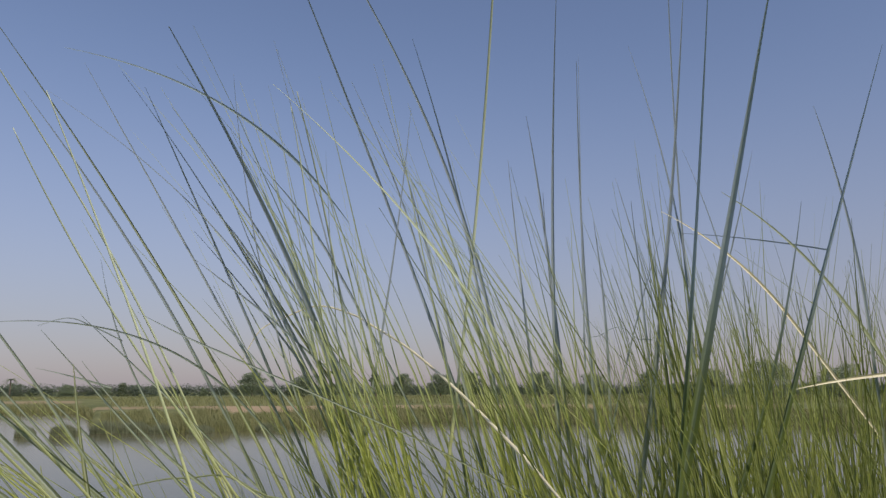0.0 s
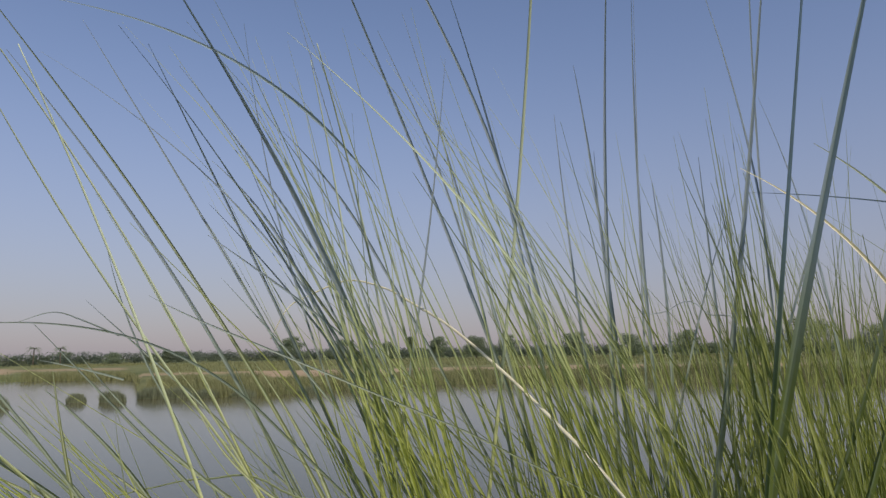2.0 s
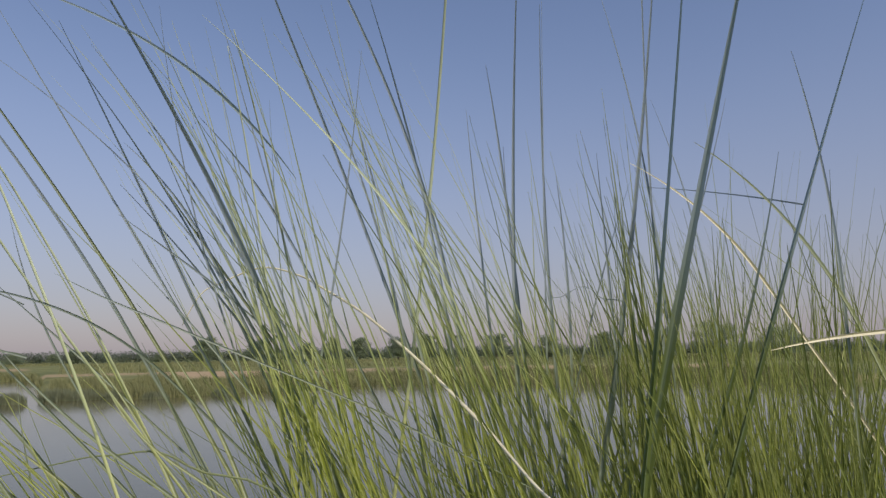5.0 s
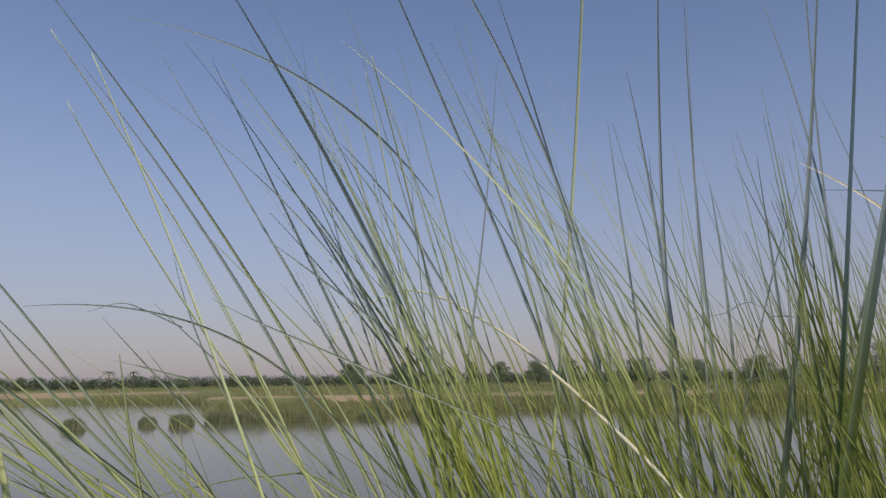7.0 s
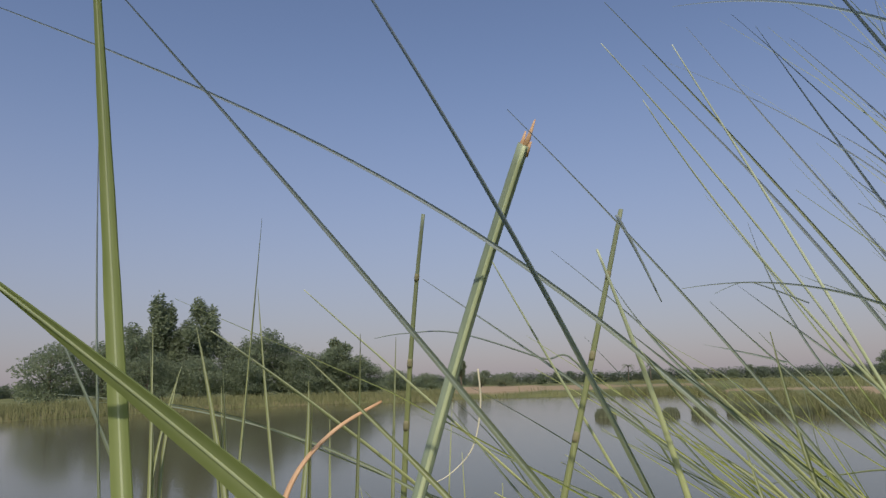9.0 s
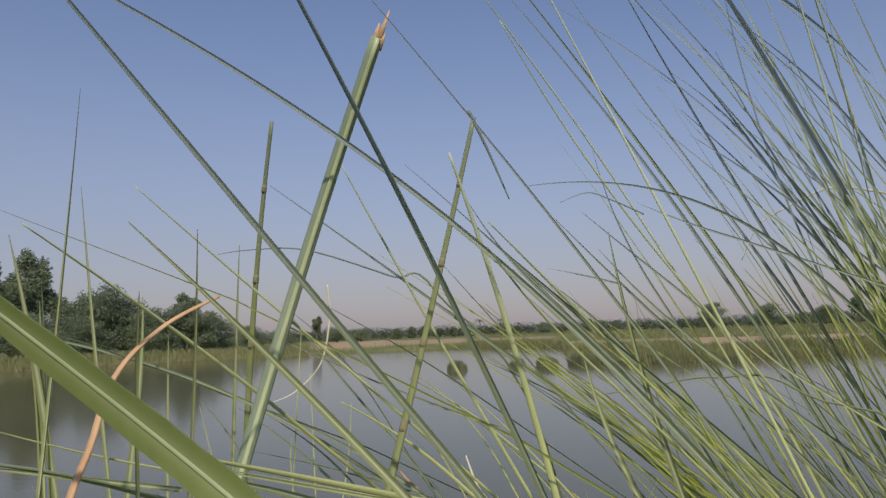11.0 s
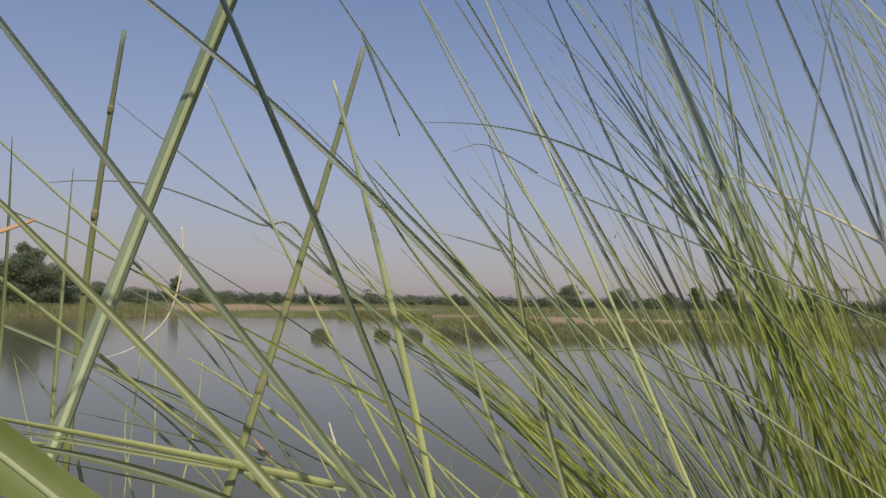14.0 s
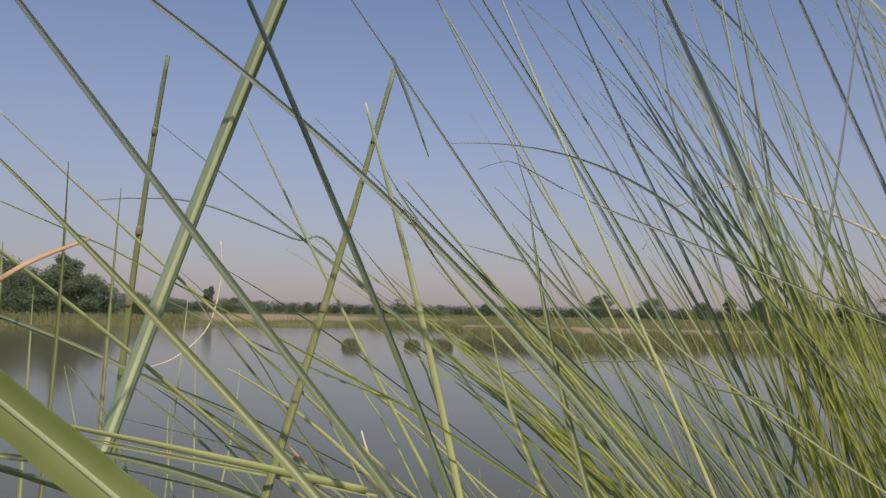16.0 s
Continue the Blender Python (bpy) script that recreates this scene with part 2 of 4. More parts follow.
def sand_amount(az, r):
    rf = lerp_table(SHORE, az)
    wob = 5 * noise.noise(polar(az, r) * 0.09)

    def band(low, high, soft, share):
        return share * max(0, min(1, (r + wob - low) / soft, (high - r - wob) / soft))

    if -31.5 < az < -24.5:
        return band(rf + 5, 214, 8, 1.0)
    if -24.5 <= az < -19:
        return band(rf + 12, 200, 10, 0.85)
    if -19 <= az < -12.2:
        return band(rf + 28, 182, 14, 0.65)
    if -12.2 <= az < -3.2:
        return band(90, 106, 6, 0.7)
    if -3.2 <= az < 12:
        return band(71, 107, 7, 0.95)
    if 12 <= az < 40:
        return band(82, 106, 8, 0.75)
    return band(rf, rf + 6, 3, 0.5)


# ---- ground and water ----
def build_ground():
    rings = [0, 0.4, 0.8, 1.2, 1.7, 2.3, 3, 3.7, 4.4, 5.1, 5.8, 6.5, 7.5, 9, 14, 25, 35]
    r = 38.0
    while r < 240:
        rings.append(r)
        r += 2.2
    rings += [250, 270, 300, 350, 420, 520, 700, 1000, 1600, 2600, 4200]
    steps = [-180 + 6 * i for i in range(19)] + [-66 + 0.8 * i for i in range(159)] + [61 + 6 * i for i in range(20)]
    verts, sand, faces = [], [], []
    for az in steps:
        for r in rings:
            verts.append(polar(az, r, ground_height(az, r)))
            sand.append(sand_amount(az, r))
    nr, ns = len(rings), len(steps)
    for i in range(ns):
        j = (i + 1) % ns
        for k in range(nr - 1):
            a, b, c, d = i * nr + k, i * nr + k + 1, j * nr + k + 1, j * nr + k
            faces.append((a, b, c, d) if k else (a, b, c))
    ob = mesh_from("ground", verts, faces, ground_material())
    att = ob.data.attributes.new("sand", "FLOAT", "POINT")
    att.data.foreach_set("value", sand)
    tagged(ob, "flat green and sandy banks round a lake", "ground", kind="structure")


build_ground()
water = mesh_from("water", [(-900, -900, 0), (900, -900, 0), (900, 900, 0), (-900, 900, 0)], [(0, 1, 2, 3)], water_material())
tagged(water, "calm grey-blue lake water with soft reflections", "water", kind="structure")


# ---- far vegetation ----
def leaf_cloud(rng, centre, size, count, leaf, verts, faces, shell=0.55):
    """Many small leaf sprays filling an uneven ellipsoid."""
    for _ in range(count):
        d = Vector((rng.gauss(0, 1), rng.gauss(0, 1), rng.gauss(0, 1))).normalized()
        k = shell + (1 - shell) * rng.random() ** 0.7
        p = centre + Vector((d.x * size[0], d.y * size[1], d.z * size[2])) * k * rng.uniform(0.8, 1.12)
        u = Vector((rng.gauss(0, 1), rng.gauss(0, 1), rng.gauss(0, 0.6))).normalized()
        v = u.cross(Vector((rng.gauss(0, 1), rng.gauss(0, 1), rng.gauss(0, 1)))).normalized()
        s = leaf * rng.uniform(0.5, 1.2)
        i = len(verts)
        verts += [p - u * s, p + v * s * 0.45, p + u * s, p - v * s * 0.45]
        faces.append((i, i + 1, i + 2, i + 3))


def tube(verts, faces, pts, radii, sides=6):
    base = len(verts)
    for i, (p, r) in enumerate(zip(pts, radii)):
        t = (pts[min(i + 1, len(pts) - 1)] - pts[max(i - 1, 0)]).normalized()
        a = t.cross(Vector((0.13, 0.97, 0.2))).normalized()
        b = t.cross(a)
        for s in range(sides):
            w = 2 * math.pi * s / sides
            verts.append(p + (a * math.cos(w) + b * math.sin(w)) * r)
    for i in range(len(pts) - 1):
        for s in range(sides):
            q = (s + 1) % sides
            faces.append((base + i * sides + s, base + i * sides + q, base + (i + 1) * sides + q, base + (i + 1) * sides + s))
    faces.append(tuple(base + s for s in reversed(range(sides))))
    faces.append(tuple(base + (len(pts) - 1) * sides + s for s in range(sides)))


def tree(seed, height, width, bare=0.25, lumps=9, label=""):
    """A tapered trunk with limbs and a crown of leaf sprays in uneven lumps."""
    rng = random.Random(seed)
    root = new("tree")
    v, f = [], []
    top = Vector((rng.uniform(-0.05, 0.05) * height, rng.uniform(-0.05, 0.05) * height, height * 0.8))
    pts = [top * k + Vector((rng.uniform(-1, 1), rng.uniform(-1, 1), 0)) * 0.02 * height for k in (0, 0.25, 0.5, 0.75, 1)]
    pts[0] = Vector((0, 0, -0.3))
    tube(v, f, pts, [0.035 * height, 0.028 * height, 0.02 * height, 0.013 * height, 0.005 * height])
    cv, cf = [], []
    low = max(bare, 0.0) * height
    for i in range(lumps):
        k = (i + 0.5) / lumps
        h = low + (height - low) * (0.10 + 0.78 * k)
        wide = width * 0.5 * (0.5 + 0.5 * math.sin(math.pi * (0.2 + 0.68 * k))) * rng.uniform(0.75, 1.1)
        a = i * 2.4 + rng.uniform(-0.5, 0.5)
        c = Vector((math.cos(a), math.sin(a), 0)) * wide * rng.uniform(0.25, 0.6) + Vector((0, 0, h))
        tube(v, f, [Vector((0, 0, h * 0.6)), c * 0.5 + Vector((0, 0, h * 0.33)), c], [0.012 * height, 0.008 * height, 0.003 * height], 5)
        leaf_cloud(rng, c, (wide * 0.6, wide * 0.6, (height - low) * rng.uniform(0.13, 0.2)), 800, 0.049 * height ** 0.7, cv, cf, 0.25)
    mesh_from("trunk", v, f, BARK, root)
    mesh_from("crown", cv, cf, HAZED_FOLIAGE, root, smooth=False)
    tagged(root, label or "dark green tree on the far bank, haze in its colour", "tree", "trees on the far bank")
    return root


def palm(seed, height):
    rng = random.Random(seed)
    root = new("palm_tree")
    v, f = [], []
    tube(v, f, [Vector((0, 0, -0.3)), Vector((0.1, 0, height * 0.5)), Vector((0.15, 0, height))], [0.22, 0.17, 0.15])
    cv, cf = [], []
    head = Vector((0.15, 0, height))
    for i in range(26):
        a, up = i * 2.4, rng.uniform(-0.3, 1.1)
        out = Vector((math.cos(a), math.sin(a), 0))
        n = 9
        for k in range(n):
            s = (k + 0.5) / n
            p = head + out * 2.0 * s + Vector((0, 0, (up * s - 1.1 * s * s) * 1.7))
            side = Vector((-out.y, out.x, 0))
            for w in (1, -1):
                j = len(cv)
                cv += [p, p + out * 0.24, p + side * w * 0.46 * (1 - 0.6 * s) + out * 0.3 + Vector((0, 0, -0.12))]
                cf.append((j, j + 1, j + 2))
    mesh_from("trunk", v, f, BARK, root)
    mesh_from("fronds", cv, cf, HAZED_FOLIAGE, root, smooth=False)
    tagged(root, "slender palm tree with drooping fronds above the far tree line", "palm tree", "palms on the far bank")
    return root


def stand(ob, az, r, turn, size=1.0):
    ob.matrix_basis = pose(*polar(az, r, ground_height(az, r)), 0, 0, turn) @ Matrix.Diagonal((size, size, size, 1))
    return ob


def plant_trees():
    rng = random.Random(5)
    # single trees that stand out: bearing, distance, height, width, bare trunk
    for i, (az, r, h, w, bare) in enumerate((
            (-0.1, 200, 6.5, 8.7, 0.10), (3.75, 200, 5.6, 10.0, 0.08), (7.4, 205, 4.9, 7.0, 0.10), (9.4, 200, 6.0, 4.0, 0.35), (11.45, 200, 5.9, 6.6, 0.15),
            (14.5, 195, 5.8, 7.0, 0.10), (17.0, 195, 6.4, 7.0, 0.10), (22.3, 180, 6.0, 8.0, 0.08), (26.5, 180, 5.4, 9.0, 0.0), (30.6, 170, 5.8, 9.0, 0.0), (35.0, 165, 6.0, 9.0, 0.0), (39.2, 160, 7.2, 11.0, 0.0), (43.5, 160, 6.0, 10.0, 0.0),
            (-30.87, 196, 6.6, 2.8, 0.38), (-29.3, 200, 4.3, 7.5, 0.05), (-27.4, 206, 3.6, 7.5, 0.05), (-33.3, 180, 3.8, 8.0, 0.0), (-35.9, 150, 4.4, 8.5, 0.0), (-38.2, 135, 5.8, 8.5, 0.0),
            (-40.69, 130, 9.6, 5.8, 0.18), (-41.6, 127, 7.3, 8.0, 0.0), (-39.6, 129, 7.2, 6.5, 0.0), (-43.3, 126, 7.2, 9.5, 0.0), (-44.7, 130, 9.2, 9.0, 0.0), (-46.6, 128, 10.7, 11.0, 0.0), (-48.6, 130, 9.4, 9.0, 0.0),
            (-50.6, 130, 16.0, 6.0, 0.12), (-52.0, 128, 12.4, 8.0, 0.05), (-53.6, 128, 16.0, 6.5, 0.10), (-55.4, 126, 11.5, 9.0, 0.05), (-57.5, 124, 9.0, 12.0, 0.0), (-61.0, 120, 8.5, 12.0, 0.0), (-47.6, 122, 6.0, 11.0, 0.0), (-51.0, 121, 6.6, 12.0, 0.0), (-54.6, 120, 7.0, 12.0, 0.0))):
        stand(tree(100 + i, 1.1 * h, 1.1 * w, bare, 10 if w > 6 else 8), az, r, rng.uniform(0, 360))
    kinds = [tree(200 + i, h, w, 0.0, 9, "low green tree in the far tree line, haze in its colour") for i, (h, w) in enumerate(((3.9, 6.5), (3.4, 6.0), (4.4, 6.0), (3.6, 8.0), (4.1, 5.0)))]
    placed = set()
    az = -66.0
    while az < 56:
        k = rng.randrange(5)
        r = rng.uniform(225, 300)
        size = rng.uniform(0.65, 1.08)
        m = pose(*polar(az, r, ground_height(az, r)), 0, 0, rng.uniform(0, 360))
        if k in placed:
            ob = copy_thing(kinds[k], m)
            ob.scale = (size, size, size)
        else:
            stand(kinds[k], az, r, 0.0)
            placed.add(k)
        az += rng.uniform(0.7, 1.5)
    p = palm(7, 5.2)
    stand(p, -17.9, 235, 0)
    for az, r, turn in ((-16.23, 236, 140), (19.4, 150, 200)):
        copy_thing(p, pose(*polar(az, r, ground_height(az, r)), 0, 0, turn))


def build_hedge():
    """The unbroken scrub at the foot of the tree line."""
    rng = random.Random(11)
    v, f = [], []
    az = -66.0
    while az < 58:
        r = 250 + 14 * noise.noise(Vector((az * 0.3, 3, 0)))
        h = 3.8 + 0.7 * noise.noise(Vector((az * 0.7, 9, 0)))
        leaf_cloud(rng, polar(az, r, 1.0 + h * 0.5), (2.2, 2.2, h * 0.60), 190, 0.3, v, f, 0.2)
        az += 0.22
    ob = mesh_from("scrub", v, f, HAZED_SCRUB, smooth=False)
    tagged(ob, "dense low dark green scrub along the horizon", "scrub", kind="stuff")


def reed_blades(rng, spots, verts, faces, low, high, width, sway=0.2):
    for p in spots:
        h, a = rng.uniform(low, high), rng.uniform(0, 6.28)
        lean = Vector((rng.gauss(-0.75 * sway, sway), rng.gauss(0, 0.75 * sway), 0)) * h
        side = Vector((math.cos(a), math.sin(a), 0)) * width * rng.uniform(0.6, 1.3)
        i = len(verts)
        verts += [p - side, p + side, p + lean * 0.4 + Vector((0, 0, h * 0.6)) + side * 0.7, p + lean * 0.4 + Vector((0, 0, h * 0.6)) - side * 0.7, p + lean + Vector((0, 0, h))]
        faces += [(i, i + 1, i + 2, i + 3), (i + 3, i + 2, i + 4)]


def build_reeds():
    rng = random.Random(21)
    v, f, spots = [], [], []
    for _ in range(32000):
        az = rng.uniform(-10.4, 48)
        q = noise.noise(Vector((az * 0.45, 1, 0)))
        r = lerp_table(SHORE, az) + rng.uniform(-2.0 - 1.5 * q, 9.0)
        spots.append(polar(az, r, max(ground_height(az, r), -0.3)))
    spots.sort(key=lambda p: noise.noise(Vector((math.degrees(math.atan2(p.x, p.y)) * 0.55, p.length * 0.12, 4))))
    for low, high, share in ((0.25, 0.6, spots[:9000]), (0.4, 0.85, spots[9000:24000]), (0.6, 1.15, spots[24000:])):
        reed_blades(rng, share, v, f, low, high, 0.022)
    bed = mesh_from("reed_bed", v, f, REED, smooth=False)
    tagged(bed, "belt of olive green reeds along the far waterline", "reeds", kind="stuff")
    v, f, spots = [], [], []
    for _ in range(22000):
        az = rng.uniform(-66, -11)
        if -31.5 < az < -18.5 and rng.random() < 0.93:
            continue
        r = lerp_table(SHORE, az) + rng.uniform(-1.5, 20.0 if az < -32 else 3.0 + 22 * max(0, noise.noise(Vector((az * 0.3, 5, 0)))))
        spots.append(polar(az, r, max(ground_height(az, r), -0.3)))
    reed_blades(rng, spots, v, f, 0.4, 1.2, 0.035)
    tagged(mesh_from("shore_grass", v, f, REED, smooth=False), "rough green grass and reeds on the farther shore", "grass", kind="stuff")
    v, f, spots = [], [], []
    for _ in range(26000):
        az = rng.uniform(-18, 50)
        r = lerp_table(SHORE, az) + rng.uniform(44, 150) if az > -10 else rng.uniform(195, 240)
        spots.append(polar(az, r, ground_height(az, r)))
    reed_blades(rng, spots, v, f, 0.25, 0.7, 0.05)
    tagged(mesh_from("field_grass", v, f, REED, smooth=False), "green field grass between the sand and the trees", "grass", kind="stuff")
    # tufts standing in the water
    for az, r, w, h in ((-12.66, 53, 0.82, 1.0), (-14.99, 54, 0.62, 0.85), (-19.8, 52, 0.72, 0.95), (-9.9, 55.5, 1.15, 1.05), (-8.2, 55, 1.1, 1.0), (-6.2, 54, 0.95, 0.85), (-3.6, 53.5, 0.9, 0.75), (1.2, 54, 0.8, 0.8)):
        v, f = [], []
        spots = []
        for _ in range(int(1900 * w)):
            a, q = rng.uniform(0, 6.28), math.sqrt(rng.random()) * w
            spots.append(Vector((math.cos(a) * q, math.sin(a) * q * 0.8, -0.25)))
        spots.sort(key=lambda p: p.length)
        for ring in range(5):
            share = spots[len(spots) * ring // 5:len(spots) * (ring + 1) // 5]
            dome = 1.0 - 0.05 * ring * ring / 3
            reed_blades(rng, share, v, f, h * 0.62 * dome, h * 1.15 * dome, 0.02, 0.11)
        ob = mesh_from("reed_tuft", v, f, HAZED_TUFT, smooth=False)
        ob.location = polar(az, r, 0)
        tagged(ob, "rounded dark green reed tuft standing in the lake", "reed tuft", "tufts in the lake")


plant_trees()
build_hedge()
build_reeds()


# ---- near grass ----
def curve_points(root, bend, tip, n):
    out = []
    for i in range(n + 1):
        k = i / n
        out.append(root * (1 - k) ** 2 + bend * 2 * k * (1 - k) + tip * k * k)
    return out


def blade_into(verts, faces, pts, width, facing):
    """A folded grass blade: a shallow V that tapers to a fine tip."""
    base, n = len(verts), len(pts)
    for i, p in enumerate(pts):
        k = i / (n - 1)
        t = (pts[min(i + 1, n - 1)] - pts[max(i - 1, 0)]).normalized()
        side = t.cross(facing).normalized()
        out = side.cross(t)
        w = width * (1 - k ** 1.6) * (0.75 + 0.25 * min(1, k * 4)) + 0.00025
        verts += [p - side * w + out * w * 0.75, p, p + side * w + out * w * 0.75]
    for i in range(n - 1):
        a, b = base + 3 * i, base + 3 * (i + 1)
        faces += [(a, a + 1, b + 1, b), (a + 1, a + 2, b + 2, b + 1)]


def clump(x, y, count, seed, lean, spread, low, high, width, mat, radius=0.12, label="", straight=False):
    """A tuft of countless blades that fan out from one spot on the bank."""
    rng = random.Random(seed)
    v, f = [], []
    az, r = math.degrees(math.atan2(x, y)), math.hypot(x, y)
    for _ in range(count):
        a, q = rng.uniform(0, 6.28), radius * math.sqrt(rng.random())
        root = Vector((x + math.cos(a) * q, y + math.sin(a) * q, ground_height(az, r) - 0.02))
        h = rng.uniform(low, high)
        w = Vector((rng.gauss(lean[0], spread), rng.gauss(lean[1], spread * 0.7), 0)) * h
        tip = root + w + Vector((0, 0, h))
        droop = rng.uniform(0.38, 0.52) if straight else rng.uniform(0.15, 0.42)
        bend = root + w * droop + Vector((0, 0, h * rng.uniform(0.55, 0.7)))
        blade_into(v, f, curve_points(root, bend, tip, 9), width * rng.uniform(0.6, 1.3), Vector((rng.gauss(0, 0.5), -1, rng.gauss(0, 0.3))))
    ob = mesh_from("grass_tuft", v, f, mat, rib=[0.0, 1.0, 0.0])
    return tagged(ob, label or "dense tuft of long green grass blades on the bank", "grass", "tufts on the near bank", "stuff")


def bank(x, y):
    return ground_height(math.degrees(math.atan2(x, y)), math.hypot(x, y))


def reed_clump(x, y, label, category="reed grass"):
    ob = new(category.replace(" ", "_"))
    ob.location = (x, y, bank(x, y))
    return tagged(ob, label, category, "reeds on the near bank")


def rooted(low, bend, tip, n):
    """Points of a stem from the soil up through low, bending over to its tip."""
    low, bend, tip = Vector(low), Vector(bend), Vector(tip)
    u = (low - bend).normalized()
    gz = bank(low.x, low.y)
    if u.z > -0.35:
        return [], curve_points(low, bend, tip, n)      # a side shoot that springs from another stem
    s = 0.5 * (low.z - gz) / max(-u.z, 0.5)
    knee = low + u * s
    knee.z = max(knee.z, gz + 0.3 * (low.z - gz))
    foot = Vector((knee.x + u.x * s * 0.45, knee.y + u.y * s * 0.45, 0))
    foot.z = bank(foot.x, foot.y) - 0.02
    return curve_points(foot, knee, low, 8)[:-1], curve_points(low, bend, tip, n)


def under(ob, parent):
    ob.parent = parent
    ob.matrix_parent_inverse = Matrix.Translation(parent.location).inverted()
    return ob


def ring_tube(pts, radii, sides=7, flat=0.62):
    """A slightly flattened tube with a shallow groove down one side."""
    v, f = [], []
    a = None
    for i, (p, r) in enumerate(zip(pts, radii)):
        t = (pts[min(i + 1, len(pts) - 1)] - pts[max(i - 1, 0)]).normalized()
        a = t.cross(Vector((0.05, 1.0, 0.1))).normalized()
        b = a.cross(t)
        for s in range(sides):
            w = 2 * math.pi * s / sides
            k = 0.55 if s == 5 else 1.0
            v.append(p + (a * math.cos(w) + b * math.sin(w) * flat * k) * r)
    for i in range(len(pts) - 1):
        for s in range(sides):
            q = (s + 1) % sides
            f.append((i * sides + s, i * sides + q, (i + 1) * sides + q, (i + 1) * sides + s))
    f.append(tuple(reversed(range(sides))))
    f.append(tuple((len(pts) - 1) * sides + s for s in range(sides)))
    return v, f


def folded(pts, widths, facing, twist):
    """A long blade folded along its keel, turning slowly about its own line."""
    v, f, n = [], [], len(pts)
    for i, (p, w) in enumerate(zip(pts, widths)):
        t = (pts[min(i + 1, n - 1)] - pts[max(i - 1, 0)]).normalized()
        side = t.cross(facing).normalized()
        out = side.cross(t)
        c, q = math.cos(twist * i / n), math.sin(twist * i / n)
        side, out = side * c + out * q, out * c - side * q
        v += [p - side * w + out * w * 0.7, p + out * w * 0.1, p + side * w + out * w * 0.7, p - out * w * 0.25]
    for i in range(n - 1):
        for k in range(4):
            j = (k + 1) % 4
            f.append((i * 4 + k, i * 4 + j, i * 4 + 4 + j, i * 4 + 4 + k))
    f += [(3, 2, 1, 0), tuple((n - 1) * 4 + k for k in range(4))]
    return v, f


def stem(parent, low, bend, tip, radius, mat, nodes=(), loose=False, culm=False):
    """One reed: a folded blade drawn out to a fine tip, or a jointed culm with swollen nodes."""
    foot, upper = rooted(low, bend, tip, 24)
    n = len(upper)
    if loose:
        foot = []
    if not nodes and not culm:
        rng = random.Random(round(abs(low[0]) * 7919 + abs(tip[2]) * 104729))
        widths = [radius * 1.1] * len(foot) + [radius * (1.1 - 1.02 * (i / (n - 1)) ** 1.6) + 0.00012 for i in range(n)]
        if loose:
            widths = [w * min(1, 0.15 + i * 0.12) for i, w in enumerate(widths)]
        v, f = folded(foot + upper, widths, Vector((rng.gauss(0, 0.35), -1, rng.gauss(0, 0.2))), rng.uniform(-0.6, 0.6))
        return under(mesh_from("stem", v, f, mat, smooth=False, rib=[0.0, 1.0, 0.0, 1.0]), parent)
    radii = [radius * 1.12] * len(foot) + [radius * (1.08 - (0.45 if nodes else 0.7) * (i / (n - 1)) ** (1 if nodes else 2)) for i in range(n)]
    v, f = ring_tube(foot + upper, radii)
    ob = under(mesh_from("stem", v, f, mat), parent)
    for k in nodes:
        i = min(int(k * (n - 1)), n - 2)
        p, t = upper[i], (upper[i + 1] - upper[i]).normalized()
        r = radii[len(foot) + i]
        nv, nf = ring_tube([p - t * r * 1.6, p - t * r * 0.6, p + t * r * 0.5, p + t * r * 1.4], [r * 1.02, r * 1.12, r * 1.10, r * 1.01], 8, 0.8)
        knot = mesh_from("node", nv, nf, NODE)
        knot.parent = ob
        knot["label"] = "dark brown swollen node"
    return ob


def leaf(parent, low, bend, tip, half, mat, blunt=False, fold=0.14):
    """A broad folded leaf with thickness and a raised pale midrib."""
    foot, upper = rooted(low, bend, tip, 26)
    pts = foot + upper
    n, v, f = len(pts), [], []
    face = Vector((0.12, -1, 0.1))
    for i, p in enumerate(pts):
        t = (pts[min(i + 1, n - 1)] - pts[max(i - 1, 0)]).normalized()
        side = t.cross(face).normalized()
        out = side.cross(t)
        k = max(0, (i - len(foot)) / (len(upper) - 1))
        w = half * ((1 - 0.25 * k) if blunt else (1 - 0.9 * k ** 2.2)) * (1 + 0.03 * math.sin(i * 1.7))
        th = half * 0.09
        v += [p - side * w + out * w * fold, p, p + side * w + out * w * fold, p + side * w + out * (w * fold + th), p + out * th * 1.3, p - side * w + out * (w * fold + th)]
    for i in range(n - 1):
        for s in range(6):
            q = (s + 1) % 6
            f.append((i * 6 + s, i * 6 + q, (i + 1) * 6 + q, (i + 1) * 6 + s))
    f += [(5, 4, 3, 2, 1, 0), tuple((n - 1) * 6 + s for s in range(6))]
    ob = under(mesh_from("leaf", v, f, mat, smooth=False, rib=[0.0, 1.0, 0.0, 0.0, 1.0, 0.0]), parent)
    rib = []
    for i, p in enumerate(pts):
        t = (pts[min(i + 1, n - 1)] - pts[max(i - 1, 0)]).normalized()
        rib.append(p + t.cross(face).normalized().cross(t) * half * 0.13)
    rv, rf = ring_tube(rib, [half * (0.15 if blunt else 0.15 * (1 - 0.6 * i / n)) for i in range(n)], 8, 0.8)
    mid = mesh_from("midrib", rv, rf, MIDRIB_AND_LIT_STRIP)
    mid.parent = ob
    mid["label"] = "pale raised midrib"
    return ob


